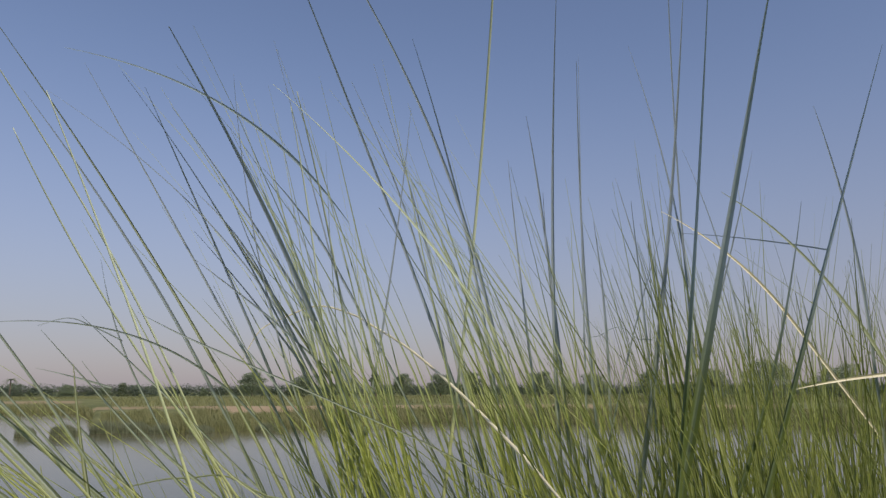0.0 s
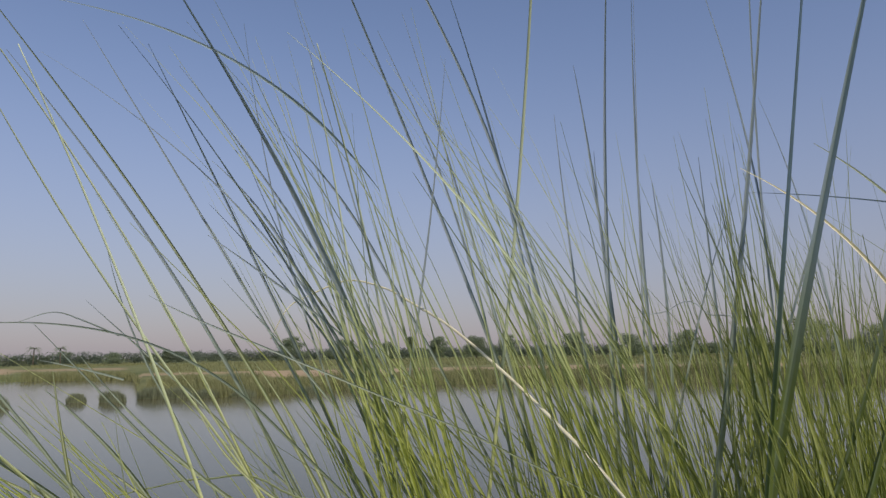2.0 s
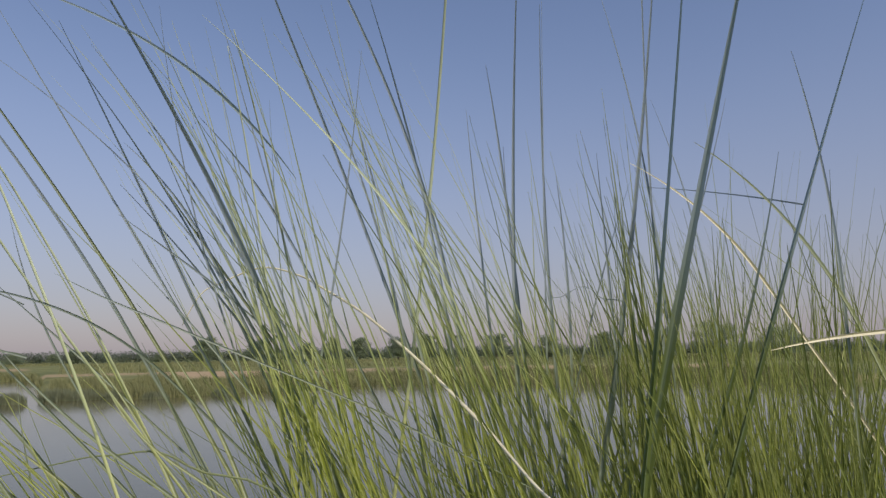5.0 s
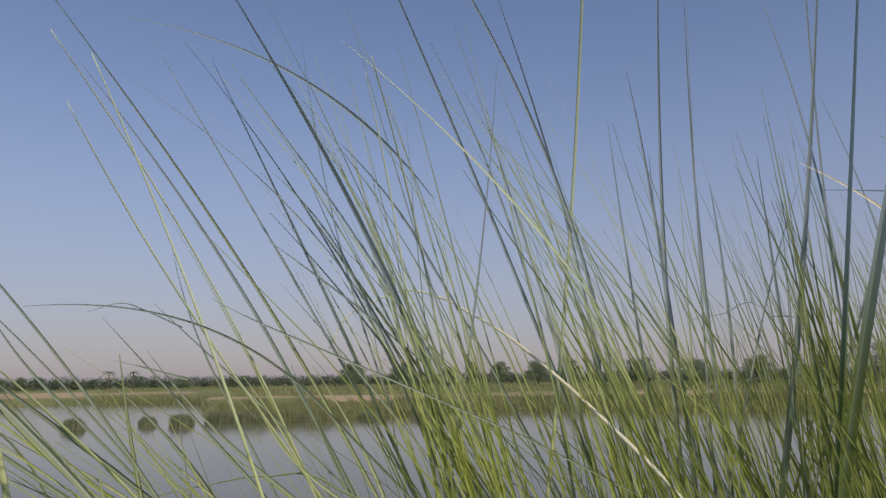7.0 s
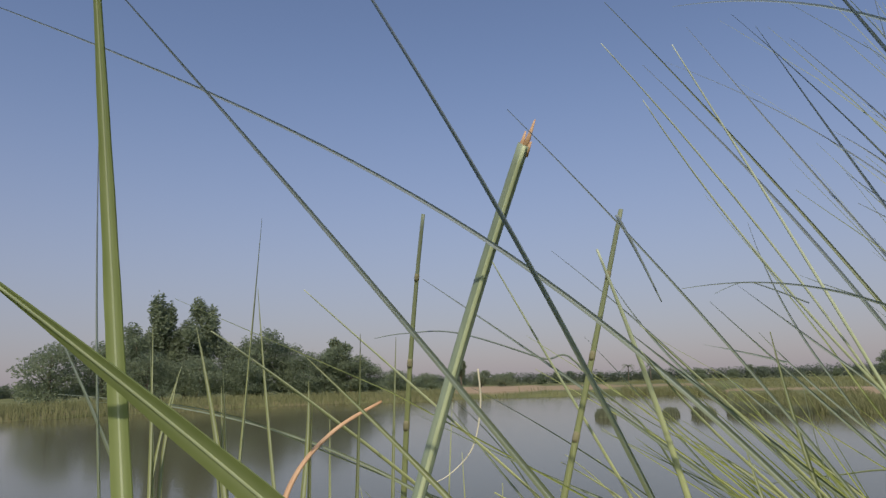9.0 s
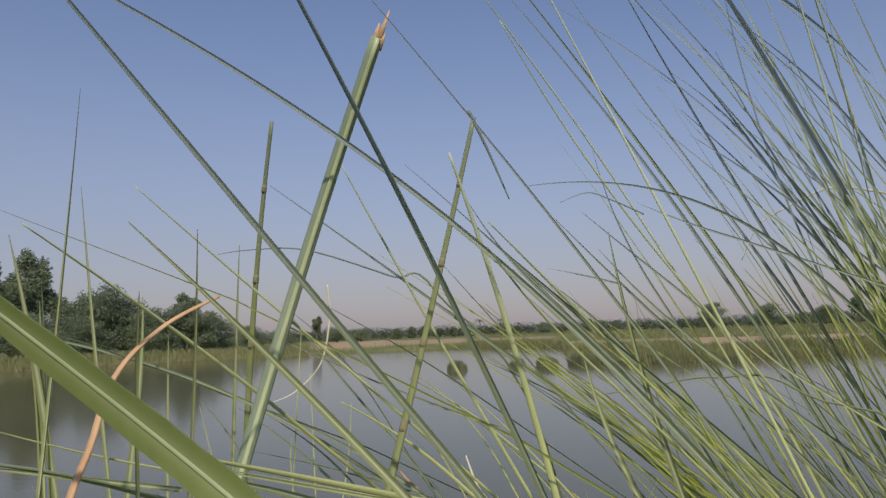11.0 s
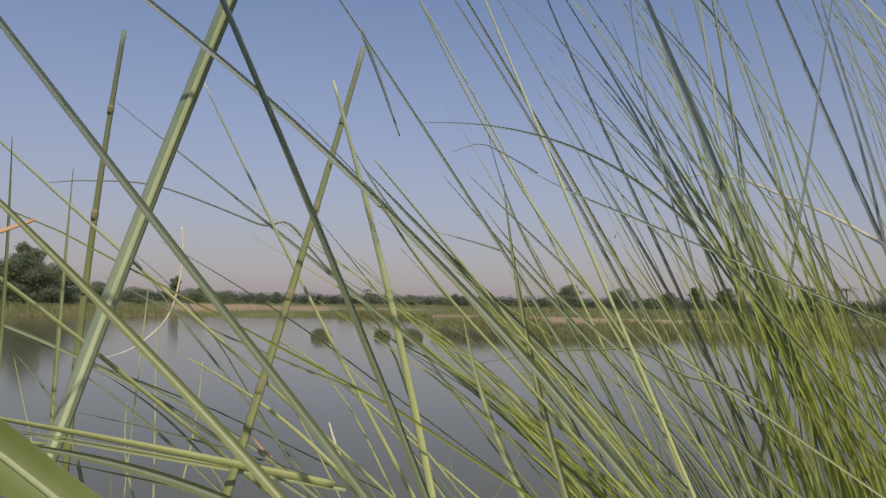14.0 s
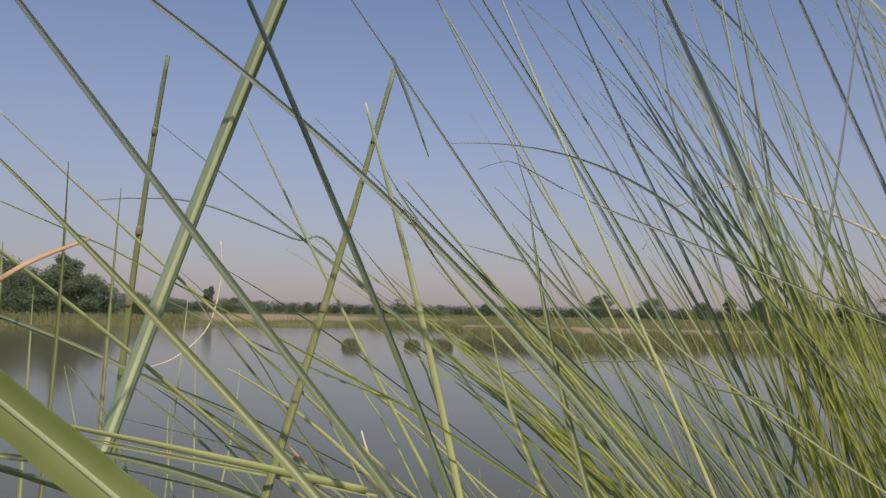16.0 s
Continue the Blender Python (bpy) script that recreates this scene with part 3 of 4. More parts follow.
def stalk(parent, low, bend, tip, radius):
    """A thick flattened reed stalk; the added pale strip paints its lit side."""
    foot, upper = rooted(low, bend, tip, 26)
    pts = foot + upper
    n = len(pts)
    v, f = ring_tube(pts, [radius * (1.0 - 0.22 * i / n) for i in range(n)], 10, 0.6)
    ob = under(mesh_from("shaft", v, f, SHAFT), parent)
    lit_strip = []
    for i, p in enumerate(pts):
        t = (pts[min(i + 1, n - 1)] - pts[max(i - 1, 0)]).normalized()
        side = t.cross(Vector((0.05, 1.0, 0.1))).normalized()
        lit_strip.append(p - side * radius * 0.42 - side.cross(t) * radius * 0.42)
    rv, rf = ring_tube(lit_strip, [radius * 0.36 * (1.0 - 0.3 * i / n) for i in range(n)], 8, 0.8)
    rib = mesh_from("lit_strip", rv, rf, MIDRIB_AND_LIT_STRIP)
    rib.parent = ob
    rib["label"] = "pale strip added as the lit side of the stalk"
    return ob


def tip_end(parent, bend, tip, half):
    """The frayed dry end of a broken stalk."""
    bend, tip = Vector(bend), Vector(tip)
    t = (tip - bend).normalized()
    side = t.cross(Vector((0.1, -1, 0.1))).normalized()
    for k, (off, length) in enumerate(((-0.3, 2.6), (0.15, 4.2), (0.45, 1.8))):
        p = tip + side * off * half - t * half * 1.2
        v, f = ring_tube([p, p + t * half * length * 0.5 + side * off * half * 0.2, p + t * half * length + side * off * half * 0.5], [half * 0.42, half * 0.3, half * 0.08], 7, 0.6)
        ob = under(mesh_from("withered_tip", v, f, ORANGE), parent)
        ob["label"] = "torn orange-brown dry tip"


def sheaf(root, waist, tip, count, seed, tight, fan, width, mat, label, short=0.55):
    """Blades that rise together from one root, close at the waist and part towards their tips."""
    rng = random.Random(seed)
    root, waist, tip = Vector((root[0], root[1], bank(*root) - 0.02)), Vector(waist), Vector(tip)
    reach, v, f = (tip - waist).length, [], []
    for _ in range(count):
        a = root + Vector((rng.gauss(0, tight * 1.3), rng.gauss(0, tight * 1.3), 0))
        b = waist + Vector((rng.gauss(0, tight), rng.gauss(0, tight), rng.gauss(0, tight * 0.7)))
        c = tip + Vector((rng.gauss(0, fan), rng.gauss(0, fan * 0.5), rng.gauss(0, fan * 0.35))) * reach
        c = b + (c - b) * (short + (1.08 - short) * rng.random() ** 0.8)
        u = (b - a).length / ((b - a).length + (c - b).length)
        pts = []
        for k in range(12):
            q = k / 11
            pts.append(a * ((q - u) * (q - 1) / u) + b * (q * (q - 1) / (u * (u - 1))) + c * (q * (q - u) / (1 - u)))
        blade_into(v, f, pts, width * rng.uniform(0.5, 1.35), Vector((rng.gauss(0, 0.5), -1, rng.gauss(0, 0.3))))
    return tagged(mesh_from("grass_sheaf", v, f, mat, rib=[0.0, 1.0, 0.0]), label, "grass", "tufts on the near bank", "stuff")


# countless blades of the tufts
clump(0.52, 1.42, 32, 1, (-0.34, 0.0), 0.12, 1.05, 1.75, 0.0029, BLADE, 0.10, "bright yellow-green tuft of long grass leaning in the wind", straight=True)
clump(0.46, 1.38, 12, 12, (-0.42, 0.0), 0.2, 0.9, 1.35, 0.0021, BLADE, 0.14, "bright yellow-green tuft of long grass leaning in the wind", straight=True)
clump(0.76, 1.32, 72, 2, (-0.16, 0.0), 0.12, 1.05, 1.8, 0.0031, BLADE, 0.15, "tall yellow-green tuft of slender grass")
clump(0.84, 1.12, 100, 4, (-0.05, 0.0), 0.11, 1.05, 1.7, 0.0029, BLADE, 0.13, "tall yellow-green tuft of slender grass")
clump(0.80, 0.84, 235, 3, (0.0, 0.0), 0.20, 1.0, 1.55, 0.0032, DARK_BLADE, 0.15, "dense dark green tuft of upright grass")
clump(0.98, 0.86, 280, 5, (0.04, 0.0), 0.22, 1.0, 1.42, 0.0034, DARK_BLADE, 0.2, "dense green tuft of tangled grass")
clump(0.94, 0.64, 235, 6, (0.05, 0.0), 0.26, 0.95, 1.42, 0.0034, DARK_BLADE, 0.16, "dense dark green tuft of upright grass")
clump(0.36, 1.00, 10, 7, (-0.58, 0.0), 0.10, 0.85, 1.12, 0.0019, BLADE, 0.10, "green tuft of grass bent low over the water", straight=True)
clump(0.30, 1.15, 10, 8, (-0.50, 0.0), 0.2, 0.9, 1.15, 0.0016, DARK_BLADE, 0.14, "green tuft of grass bent low over the water", straight=True)
clump(0.88, 0.90, 90, 21, (-0.05, 0.0), 0.50, 1.0, 1.45, 0.0026, BLADE, 0.25, "thin tangled grass blades crossing each other")
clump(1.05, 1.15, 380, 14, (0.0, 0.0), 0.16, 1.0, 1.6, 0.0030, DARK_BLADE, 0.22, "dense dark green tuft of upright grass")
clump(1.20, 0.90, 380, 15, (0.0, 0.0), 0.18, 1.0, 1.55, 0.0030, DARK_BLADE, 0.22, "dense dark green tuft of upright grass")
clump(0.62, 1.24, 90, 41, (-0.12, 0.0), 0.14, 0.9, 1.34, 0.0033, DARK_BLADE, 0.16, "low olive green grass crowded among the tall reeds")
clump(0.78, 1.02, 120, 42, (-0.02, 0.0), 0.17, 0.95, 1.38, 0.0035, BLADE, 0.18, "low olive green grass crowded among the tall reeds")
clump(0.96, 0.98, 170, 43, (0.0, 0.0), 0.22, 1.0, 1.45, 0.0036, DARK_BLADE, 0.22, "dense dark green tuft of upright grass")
clump(-0.05, 0.85, 42, 9, (-0.40, 0.0), 0.3, 0.85, 1.08, 0.0019, BLADE, 0.14, "sparse low grass beside the water", straight=True)
clump(-0.45, 0.75, 37, 10, (0.1, 0.0), 0.35, 0.8, 1.06, 0.0019, BLADE, 0.2, "sparse low grass beside the water")

sheaf((0.44, 1.18), (0.224, 1.175, 2.695), (-0.032, 1.285, 3.390), 40, 31, 0.036, 0.17, 0.0034, BLADE, "bright yellow-green sheaf of grass fanning out above its waist", 0.15)
sheaf((0.60, 1.18), (0.474, 1.186, 2.761), (0.267, 1.305, 3.346), 38, 32, 0.050, 0.17, 0.0034, BLADE, "yellow-green sheaf of long slender grass", 0.15)
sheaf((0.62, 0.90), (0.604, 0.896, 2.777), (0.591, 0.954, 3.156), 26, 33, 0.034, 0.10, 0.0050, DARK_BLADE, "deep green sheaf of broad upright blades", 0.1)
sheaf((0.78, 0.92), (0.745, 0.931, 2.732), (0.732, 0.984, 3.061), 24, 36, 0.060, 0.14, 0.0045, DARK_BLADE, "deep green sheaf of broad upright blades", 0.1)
sheaf((0.42, 0.90), (-0.080, 0.872, 2.587), (-0.362, 0.860, 2.806), 17, 34, 0.015, 0.09, 0.0030, BLADE, "green sheaf of grass bent low over the water", 0.3)
sheaf((0.46, 0.92), (-0.037, 0.877, 2.611), (-0.202, 0.888, 2.791), 13, 35, 0.018, 0.10, 0.0032, BLADE, "green sheaf of grass bent low over the water", 0.3)
sheaf((0.40, 1.16), (0.240, 1.169, 2.595), (0.147, 1.201, 2.843), 30, 37, 0.050, 0.22, 0.0028, DARK_BLADE, "low green grass crowded at the foot of a sheaf", 0.1)
sheaf((0.30, 1.20), (0.101, 1.178, 2.513), (-0.032, 1.200, 2.731), 18, 38, 0.050, 0.25, 0.0022, DARK_BLADE, "thin low grass leaning over the water", 0.1)


# ---- single stems that stand out ----
left_reeds = reed_clump(-0.30, 0.70, "thin scattered reed stems with bent and dry leaves")
stem(left_reeds, (-0.168, 0.682, 2.605), (-0.209, 0.714, 2.753), (-0.240, 0.657, 2.896), 0.0027, PALE, culm=True)
stem(left_reeds, (-0.300, 0.640, 2.612), (-0.287, 0.725, 2.768), (-0.233, 0.706, 2.938), 0.0033, STEM, (0.24, 0.42, 0.63, 0.86))
stem(left_reeds, (-0.514, 0.763, 2.651), (-0.511, 0.772, 2.819), (-0.452, 0.722, 2.969), 0.0037, STEM, (0.3, 0.5, 0.8))
stem(left_reeds, (-0.180, 0.624, 2.669), (-0.298, 0.607, 2.945), (-0.257, 0.260, 3.066), 0.0029, DARK_STEM)
stem(left_reeds, (-0.343, 0.654, 2.732), (-0.414, 0.617, 2.803), (-0.461, 0.551, 2.873), 0.0012, PALE, culm=True)
stem(left_reeds, (-0.228, 0.607, 2.663), (-0.381, 0.553, 2.866), (-0.388, 0.313, 3.019), 0.0024, DARK_STEM)
stem(left_reeds, (-0.195, 0.451, 2.676), (-0.259, 0.438, 2.744), (-0.296, 0.379, 2.807), 0.0019, STEM)
leaf(left_reeds, (-0.351, 0.323, 2.700), (-0.369, 0.317, 2.864), (-0.284, 0.243, 3.000), 0.0068, LEAF)
stem(left_reeds, (-0.524, 0.422, 2.671), (-0.554, 0.423, 2.844), (-0.498, 0.382, 3.005), 0.0014, DARK_STEM)
stem(left_reeds, (-0.409, 0.433, 2.679), (-0.420, 0.454, 2.793), (-0.395, 0.440, 2.905), 0.0015, STEM)
stem(left_reeds, (-0.523, 0.585, 2.689), (-0.538, 0.584, 2.787), (-0.532, 0.566, 2.883), 0.0018, STEM)
stem(left_reeds, (-0.517, 0.440, 2.706), (-0.538, 0.421, 2.777), (-0.547, 0.387, 2.844), 0.0018, DARK_STEM)
stem(left_reeds, (-0.410, 0.634, 2.709), (-0.467, 0.571, 2.780), (-0.492, 0.481, 2.837), 0.0017, PALE, culm=True)
stem(left_reeds, (-0.668, 0.562, 2.649), (-0.681, 0.570, 2.754), (-0.673, 0.559, 2.858), 0.0021, STEM)
stem(left_reeds, (-0.672, 0.564, 2.681), (-0.675, 0.572, 2.750), (-0.659, 0.585, 2.816), 0.0024, STEM)
stem(left_reeds, (-0.631, 0.618, 2.699), (-0.644, 0.612, 2.777), (-0.649, 0.593, 2.855), 0.0026, STEM)
stem(left_reeds, (-0.628, 0.621, 2.699), (-0.634, 0.621, 2.756), (-0.633, 0.615, 2.814), 0.0024, STEM)
stem(left_reeds, (-0.398, 0.492, 2.704), (-0.384, 0.476, 2.745), (-0.364, 0.457, 2.782), 0.0012, STEM)
stem(left_reeds, (-0.448, 0.602, 2.660), (-0.427, 0.583, 2.753), (-0.389, 0.537, 2.831), 0.0014, STEM)
stem(left_reeds, (-0.465, 0.678, 2.652), (-0.461, 0.676, 2.746), (-0.442, 0.656, 2.836), 0.0016, STEM)
stem(left_reeds, (-0.641, 0.791, 2.596), (-0.651, 0.802, 2.679), (-0.651, 0.801, 2.762), 0.0018, STEM)
stem(left_reeds, (-0.399, 0.760, 2.637), (-0.643, 0.758, 2.765), (-0.835, 0.558, 2.791), 0.0017, DARK_STEM)
stem(left_reeds, (-0.234, 0.665, 2.614), (-0.331, 0.609, 2.645), (-0.379, 0.511, 2.679), 0.0027, PALE, culm=True)
stem(left_reeds, (-0.283, 0.619, 2.611), (-0.342, 0.578, 2.648), (-0.378, 0.507, 2.667), 0.0032, DARK_STEM)
stem(left_reeds, (-0.274, 0.729, 2.591), (-0.351, 0.717, 2.651), (-0.425, 0.668, 2.691), 0.0016, DARK_STEM)
stem(left_reeds, (-0.241, 0.740, 2.591), (-0.302, 0.738, 2.652), (-0.369, 0.704, 2.693), 0.0018, PALE, culm=True)
stem(left_reeds, (-0.258, 0.736, 2.595), (-0.350, 0.714, 2.630), (-0.431, 0.658, 2.656), 0.0010, DARK_STEM)
stem(left_reeds, (-0.122, 0.687, 2.738), (-0.168, 0.657, 2.783), (-0.200, 0.607, 2.822), 0.0017, DARK_STEM)
stem(left_reeds, (-0.113, 0.687, 2.725), (-0.160, 0.661, 2.782), (-0.195, 0.609, 2.829), 0.0011, PALE, culm=True)
stem(left_reeds, (-0.192, 0.773, 2.781), (-0.232, 0.760, 2.823), (-0.256, 0.743, 2.874), 0.0011, DARK_STEM)
stem(left_reeds, (-0.134, 0.680, 2.718), (-0.180, 0.660, 2.768), (-0.196, 0.609, 2.811), 0.0011, PALE, culm=True)
stem(left_reeds, (-0.051, 0.900, 2.700), (-0.129, 0.902, 2.784), (-0.200, 0.872, 2.867), 0.0016, DARK_STEM)
stem(left_reeds, (-0.022, 0.902, 2.693), (-0.101, 0.905, 2.754), (-0.159, 0.886, 2.834), 0.0016, DARK_STEM)
stem(left_reeds, (-0.237, 0.701, 2.602), (-0.346, 0.645, 2.629), (-0.411, 0.545, 2.666), 0.0016, STEM)
stem(left_reeds, (-0.277, 0.688, 2.610), (-0.358, 0.638, 2.635), (-0.400, 0.554, 2.664), 0.0009, PALE, culm=True)
stem(left_reeds, (-0.305, 0.714, 2.580), (-0.389, 0.678, 2.608), (-0.420, 0.598, 2.638), 0.0015, DARK_STEM)
stem(left_reeds, (-0.266, 0.851, 2.652), (-0.387, 0.822, 2.696), (-0.481, 0.752, 2.758), 0.0011, DARK_STEM)
stem(left_reeds, (-0.299, 0.845, 2.694), (-0.373, 0.823, 2.748), (-0.443, 0.777, 2.792), 0.0009, DARK_STEM)
stem(left_reeds, (-0.290, 0.939, 2.592), (-0.330, 0.942, 2.661), (-0.389, 0.918, 2.705), 0.0010, PALE, culm=True)
stem(left_reeds, (-0.416, 0.779, 2.603), (-0.460, 0.763, 2.647), (-0.502, 0.734, 2.684), 0.0011, DARK_STEM)
stem(left_reeds, (-0.430, 0.897, 2.674), (-0.471, 0.883, 2.743), (-0.523, 0.843, 2.791), 0.0010, DARK_STEM)
stem(left_reeds, (-0.247, 0.963, 2.701), (-0.305, 0.955, 2.773), (-0.358, 0.924, 2.842), 0.0010, DARK_STEM)
stem(left_reeds, (-0.209, 0.853, 2.585), (-0.247, 0.856, 2.629), (-0.292, 0.844, 2.662), 0.0014, STEM)
stem(left_reeds, (-0.187, 0.855, 2.577), (-0.252, 0.861, 2.647), (-0.320, 0.838, 2.710), 0.0011, PALE, culm=True)
stem(left_reeds, (-0.481, 0.845, 2.552), (-0.493, 0.861, 2.630), (-0.497, 0.862, 2.710), 0.0010, PALE, culm=True)
stem(left_reeds, (-0.460, 0.856, 2.543), (-0.454, 0.878, 2.607), (-0.455, 0.883, 2.674), 0.0010, PALE, culm=True)
stem(left_reeds, (-0.419, 0.655, 2.603), (-0.434, 0.659, 2.656), (-0.465, 0.637, 2.698), 0.0012, DARK_STEM)
stem(left_reeds, (-0.289, 0.828, 2.571), (-0.322, 0.831, 2.627), (-0.356, 0.822, 2.681), 0.0009, PALE, culm=True)
stem(left_reeds, (-0.507, 0.715, 2.601), (-0.521, 0.715, 2.644), (-0.531, 0.711, 2.689), 0.0007, PALE, culm=True)
stem(left_reeds, (-0.442, 0.753, 2.568), (-0.459, 0.754, 2.609), (-0.458, 0.762, 2.653), 0.0009, PALE, culm=True)
stem(left_reeds, (-0.562, 0.936, 2.667), (-0.562, 0.942, 2.716), (-0.558, 0.942, 2.765), 0.0009, PALE, culm=True)
stem(left_reeds, (-0.400, 0.801, 2.685), (-0.435, 0.786, 2.731), (-0.463, 0.764, 2.779), 0.0009, DARK_STEM)
stem(left_reeds, (-0.383, 0.791, 2.579), (-0.428, 0.784, 2.640), (-0.484, 0.747, 2.678), 0.0011, DARK_STEM)
stem(left_reeds, (-0.291, 0.896, 2.646), (-0.331, 0.888, 2.678), (-0.374, 0.870, 2.702), 0.0012, PALE, culm=True)
stem(left_reeds, (-0.672, 0.572, 2.627), (-0.689, 0.579, 2.733), (-0.685, 0.565, 2.840), 0.0026, STEM)
stem(left_reeds, (-0.670, 0.577, 2.638), (-0.686, 0.579, 2.726), (-0.670, 0.591, 2.812), 0.0024, STEM)
stem(left_reeds, (-0.632, 0.621, 2.621), (-0.649, 0.630, 2.729), (-0.656, 0.606, 2.836), 0.0026, STEM)
stem(left_reeds, (-0.630, 0.623, 2.622), (-0.645, 0.630, 2.707), (-0.644, 0.623, 2.795), 0.0024, STEM)
stem(left_reeds, (-0.419, 0.551, 2.639), (-0.494, 0.497, 2.677), (-0.547, 0.413, 2.692), 0.0029, DARK_STEM)
stem(left_reeds, (-0.417, 0.555, 2.646), (-0.483, 0.503, 2.664), (-0.531, 0.436, 2.685), 0.0016, STEM)
stem(left_reeds, (-0.450, 0.655, 2.632), (-0.536, 0.595, 2.655), (-0.597, 0.519, 2.697), 0.0011, PALE, culm=True)
stem(left_reeds, (-0.583, 0.684, 2.691), (-0.583, 0.691, 2.744), (-0.582, 0.688, 2.798), 0.0024, STEM)
stem(left_reeds, (-0.616, 0.656, 2.753), (-0.672, 0.597, 2.786), (-0.718, 0.523, 2.782), 0.0010, DARK_STEM)

leaning_reeds = reed_clump(0.30, 0.95, "reed grass stems leaning far over the water")
stem(leaning_reeds, (-0.088, 0.630, 2.693), (-0.342, 0.676, 2.968), (-0.545, 0.303, 3.058), 0.0021, DARK_STEM)
stem(leaning_reeds, (-0.105, 0.871, 2.610), (-0.296, 0.842, 2.761), (-0.421, 0.672, 2.891), 0.0022, DARK_STEM)
stem(leaning_reeds, (-0.160, 0.833, 2.737), (-0.249, 0.838, 2.838), (-0.338, 0.792, 2.926), 0.0011, DARK_STEM)
stem(leaning_reeds, (-0.047, 0.667, 2.662), (-0.158, 0.667, 2.839), (-0.240, 0.505, 2.967), 0.0011, DARK_STEM)
stem(leaning_reeds, (-0.058, 1.264, 2.745), (-0.201, 1.242, 3.038), (-0.347, 1.033, 3.262), 0.0017, PALE, culm=True)
stem(leaning_reeds, (0.109, 1.257, 2.590), (-0.102, 1.244, 2.985), (-0.289, 0.879, 3.235), 0.0027, STEM)
stem(leaning_reeds, (-0.016, 0.770, 2.682), (-0.101, 0.833, 2.891), (-0.189, 0.759, 3.102), 0.0014, PALE, culm=True)
stem(leaning_reeds, (-0.076, 0.717, 2.603), (-0.109, 0.702, 2.712), (-0.120, 0.674, 2.823), 0.0025, STEM)
stem(leaning_reeds, (-0.111, 0.763, 2.589), (-0.149, 0.778, 2.655), (-0.163, 0.777, 2.731), 0.0029, STEM)
stem(leaning_reeds, (-0.197, 0.750, 2.587), (-0.299, 0.770, 2.743), (-0.356, 0.686, 2.909), 0.0016, PALE, culm=True)
stem(leaning_reeds, (-0.083, 0.919, 2.596), (-0.157, 0.911, 2.687), (-0.248, 0.861, 2.738), 0.0024, STEM)
stem(leaning_reeds, (-0.089, 0.918, 2.591), (-0.141, 0.912, 2.662), (-0.204, 0.870, 2.707), 0.0021, STEM)
stem(leaning_reeds, (-0.047, 1.004, 2.557), (-0.110, 1.029, 2.696), (-0.224, 0.997, 2.798), 0.0040, DARK_STEM)
stem(leaning_reeds, (0.003, 0.960, 2.565), (-0.065, 0.956, 2.659), (-0.155, 0.929, 2.729), 0.0028, STEM)
stem(leaning_reeds, (0.032, 1.067, 2.601), (-0.015, 1.091, 2.716), (-0.095, 1.080, 2.814), 0.0024, STEM)
stem(leaning_reeds, (0.058, 1.068, 2.641), (0.014, 1.085, 2.730), (-0.028, 1.078, 2.822), 0.0021, DARK_STEM)
stem(leaning_reeds, (0.100, 1.163, 2.633), (0.059, 1.181, 2.734), (-0.007, 1.178, 2.823), 0.0026, STEM)
stem(leaning_reeds, (0.027, 0.874, 2.693), (-0.031, 0.886, 2.732), (-0.053, 0.881, 2.798), 0.0011, STEM)

main_reeds = reed_clump(0.45, 1.35, "wind-bent clump of tall reed grass with fine tips")
stem(main_reeds, (0.023, 0.722, 2.786), (-0.060, 0.683, 2.871), (-0.166, 0.617, 2.853), 0.0010, DARK_STEM)
stem(main_reeds, (0.140, 1.261, 2.808), (-0.010, 1.219, 3.090), (-0.257, 1.012, 3.201), 0.0017, DARK_STEM)
stem(main_reeds, (0.170, 1.256, 2.704), (0.030, 1.250, 3.034), (-0.168, 1.002, 3.237), 0.0021, DARK_STEM)
stem(main_reeds, (0.269, 1.258, 2.562), (0.112, 1.248, 3.006), (-0.089, 0.842, 3.231), 0.0053, DARK_STEM)
stem(main_reeds, (0.301, 1.422, 2.613), (0.176, 1.442, 3.043), (0.036, 1.153, 3.386), 0.0029, DARK_STEM)
stem(main_reeds, (0.203, 1.345, 2.858), (0.152, 1.281, 3.103), (0.075, 1.091, 3.272), 0.0019, PALE, culm=True)
stem(main_reeds, (0.419, 1.387, 2.743), (0.357, 1.354, 3.087), (0.170, 1.159, 3.330), 0.0033, DARK_STEM)
stem(main_reeds, (0.050, 1.160, 2.913), (-0.002, 1.101, 2.947), (-0.061, 1.050, 2.985), 0.0016, DARK_STEM)
stem(main_reeds, (0.118, 1.263, 2.832), (0.027, 1.219, 2.952), (-0.071, 1.136, 3.044), 0.0017, DARK_STEM)
stem(main_reeds, (0.163, 1.258, 2.784), (0.049, 1.205, 2.944), (-0.022, 1.111, 3.110), 0.0017, DARK_STEM)
stem(main_reeds, (0.184, 1.253, 2.736), (0.104, 1.215, 2.905), (0.020, 1.130, 3.051), 0.0021, DARK_STEM)
stem(main_reeds, (0.148, 1.257, 2.832), (0.048, 1.202, 2.965), (-0.047, 1.121, 3.088), 0.0021, STEM)
stem(main_reeds, (0.141, 1.262, 2.687), (0.012, 1.233, 2.990), (-0.020, 1.010, 3.255), 0.0021, DARK_STEM)
stem(main_reeds, (0.219, 1.244, 2.706), (0.171, 1.264, 2.923), (0.070, 1.207, 3.116), 0.0022, DARK_STEM)
stem(main_reeds, (-0.095, 1.081, 2.800), (-0.150, 1.076, 2.852), (-0.203, 1.059, 2.903), 0.0012, DARK_STEM)
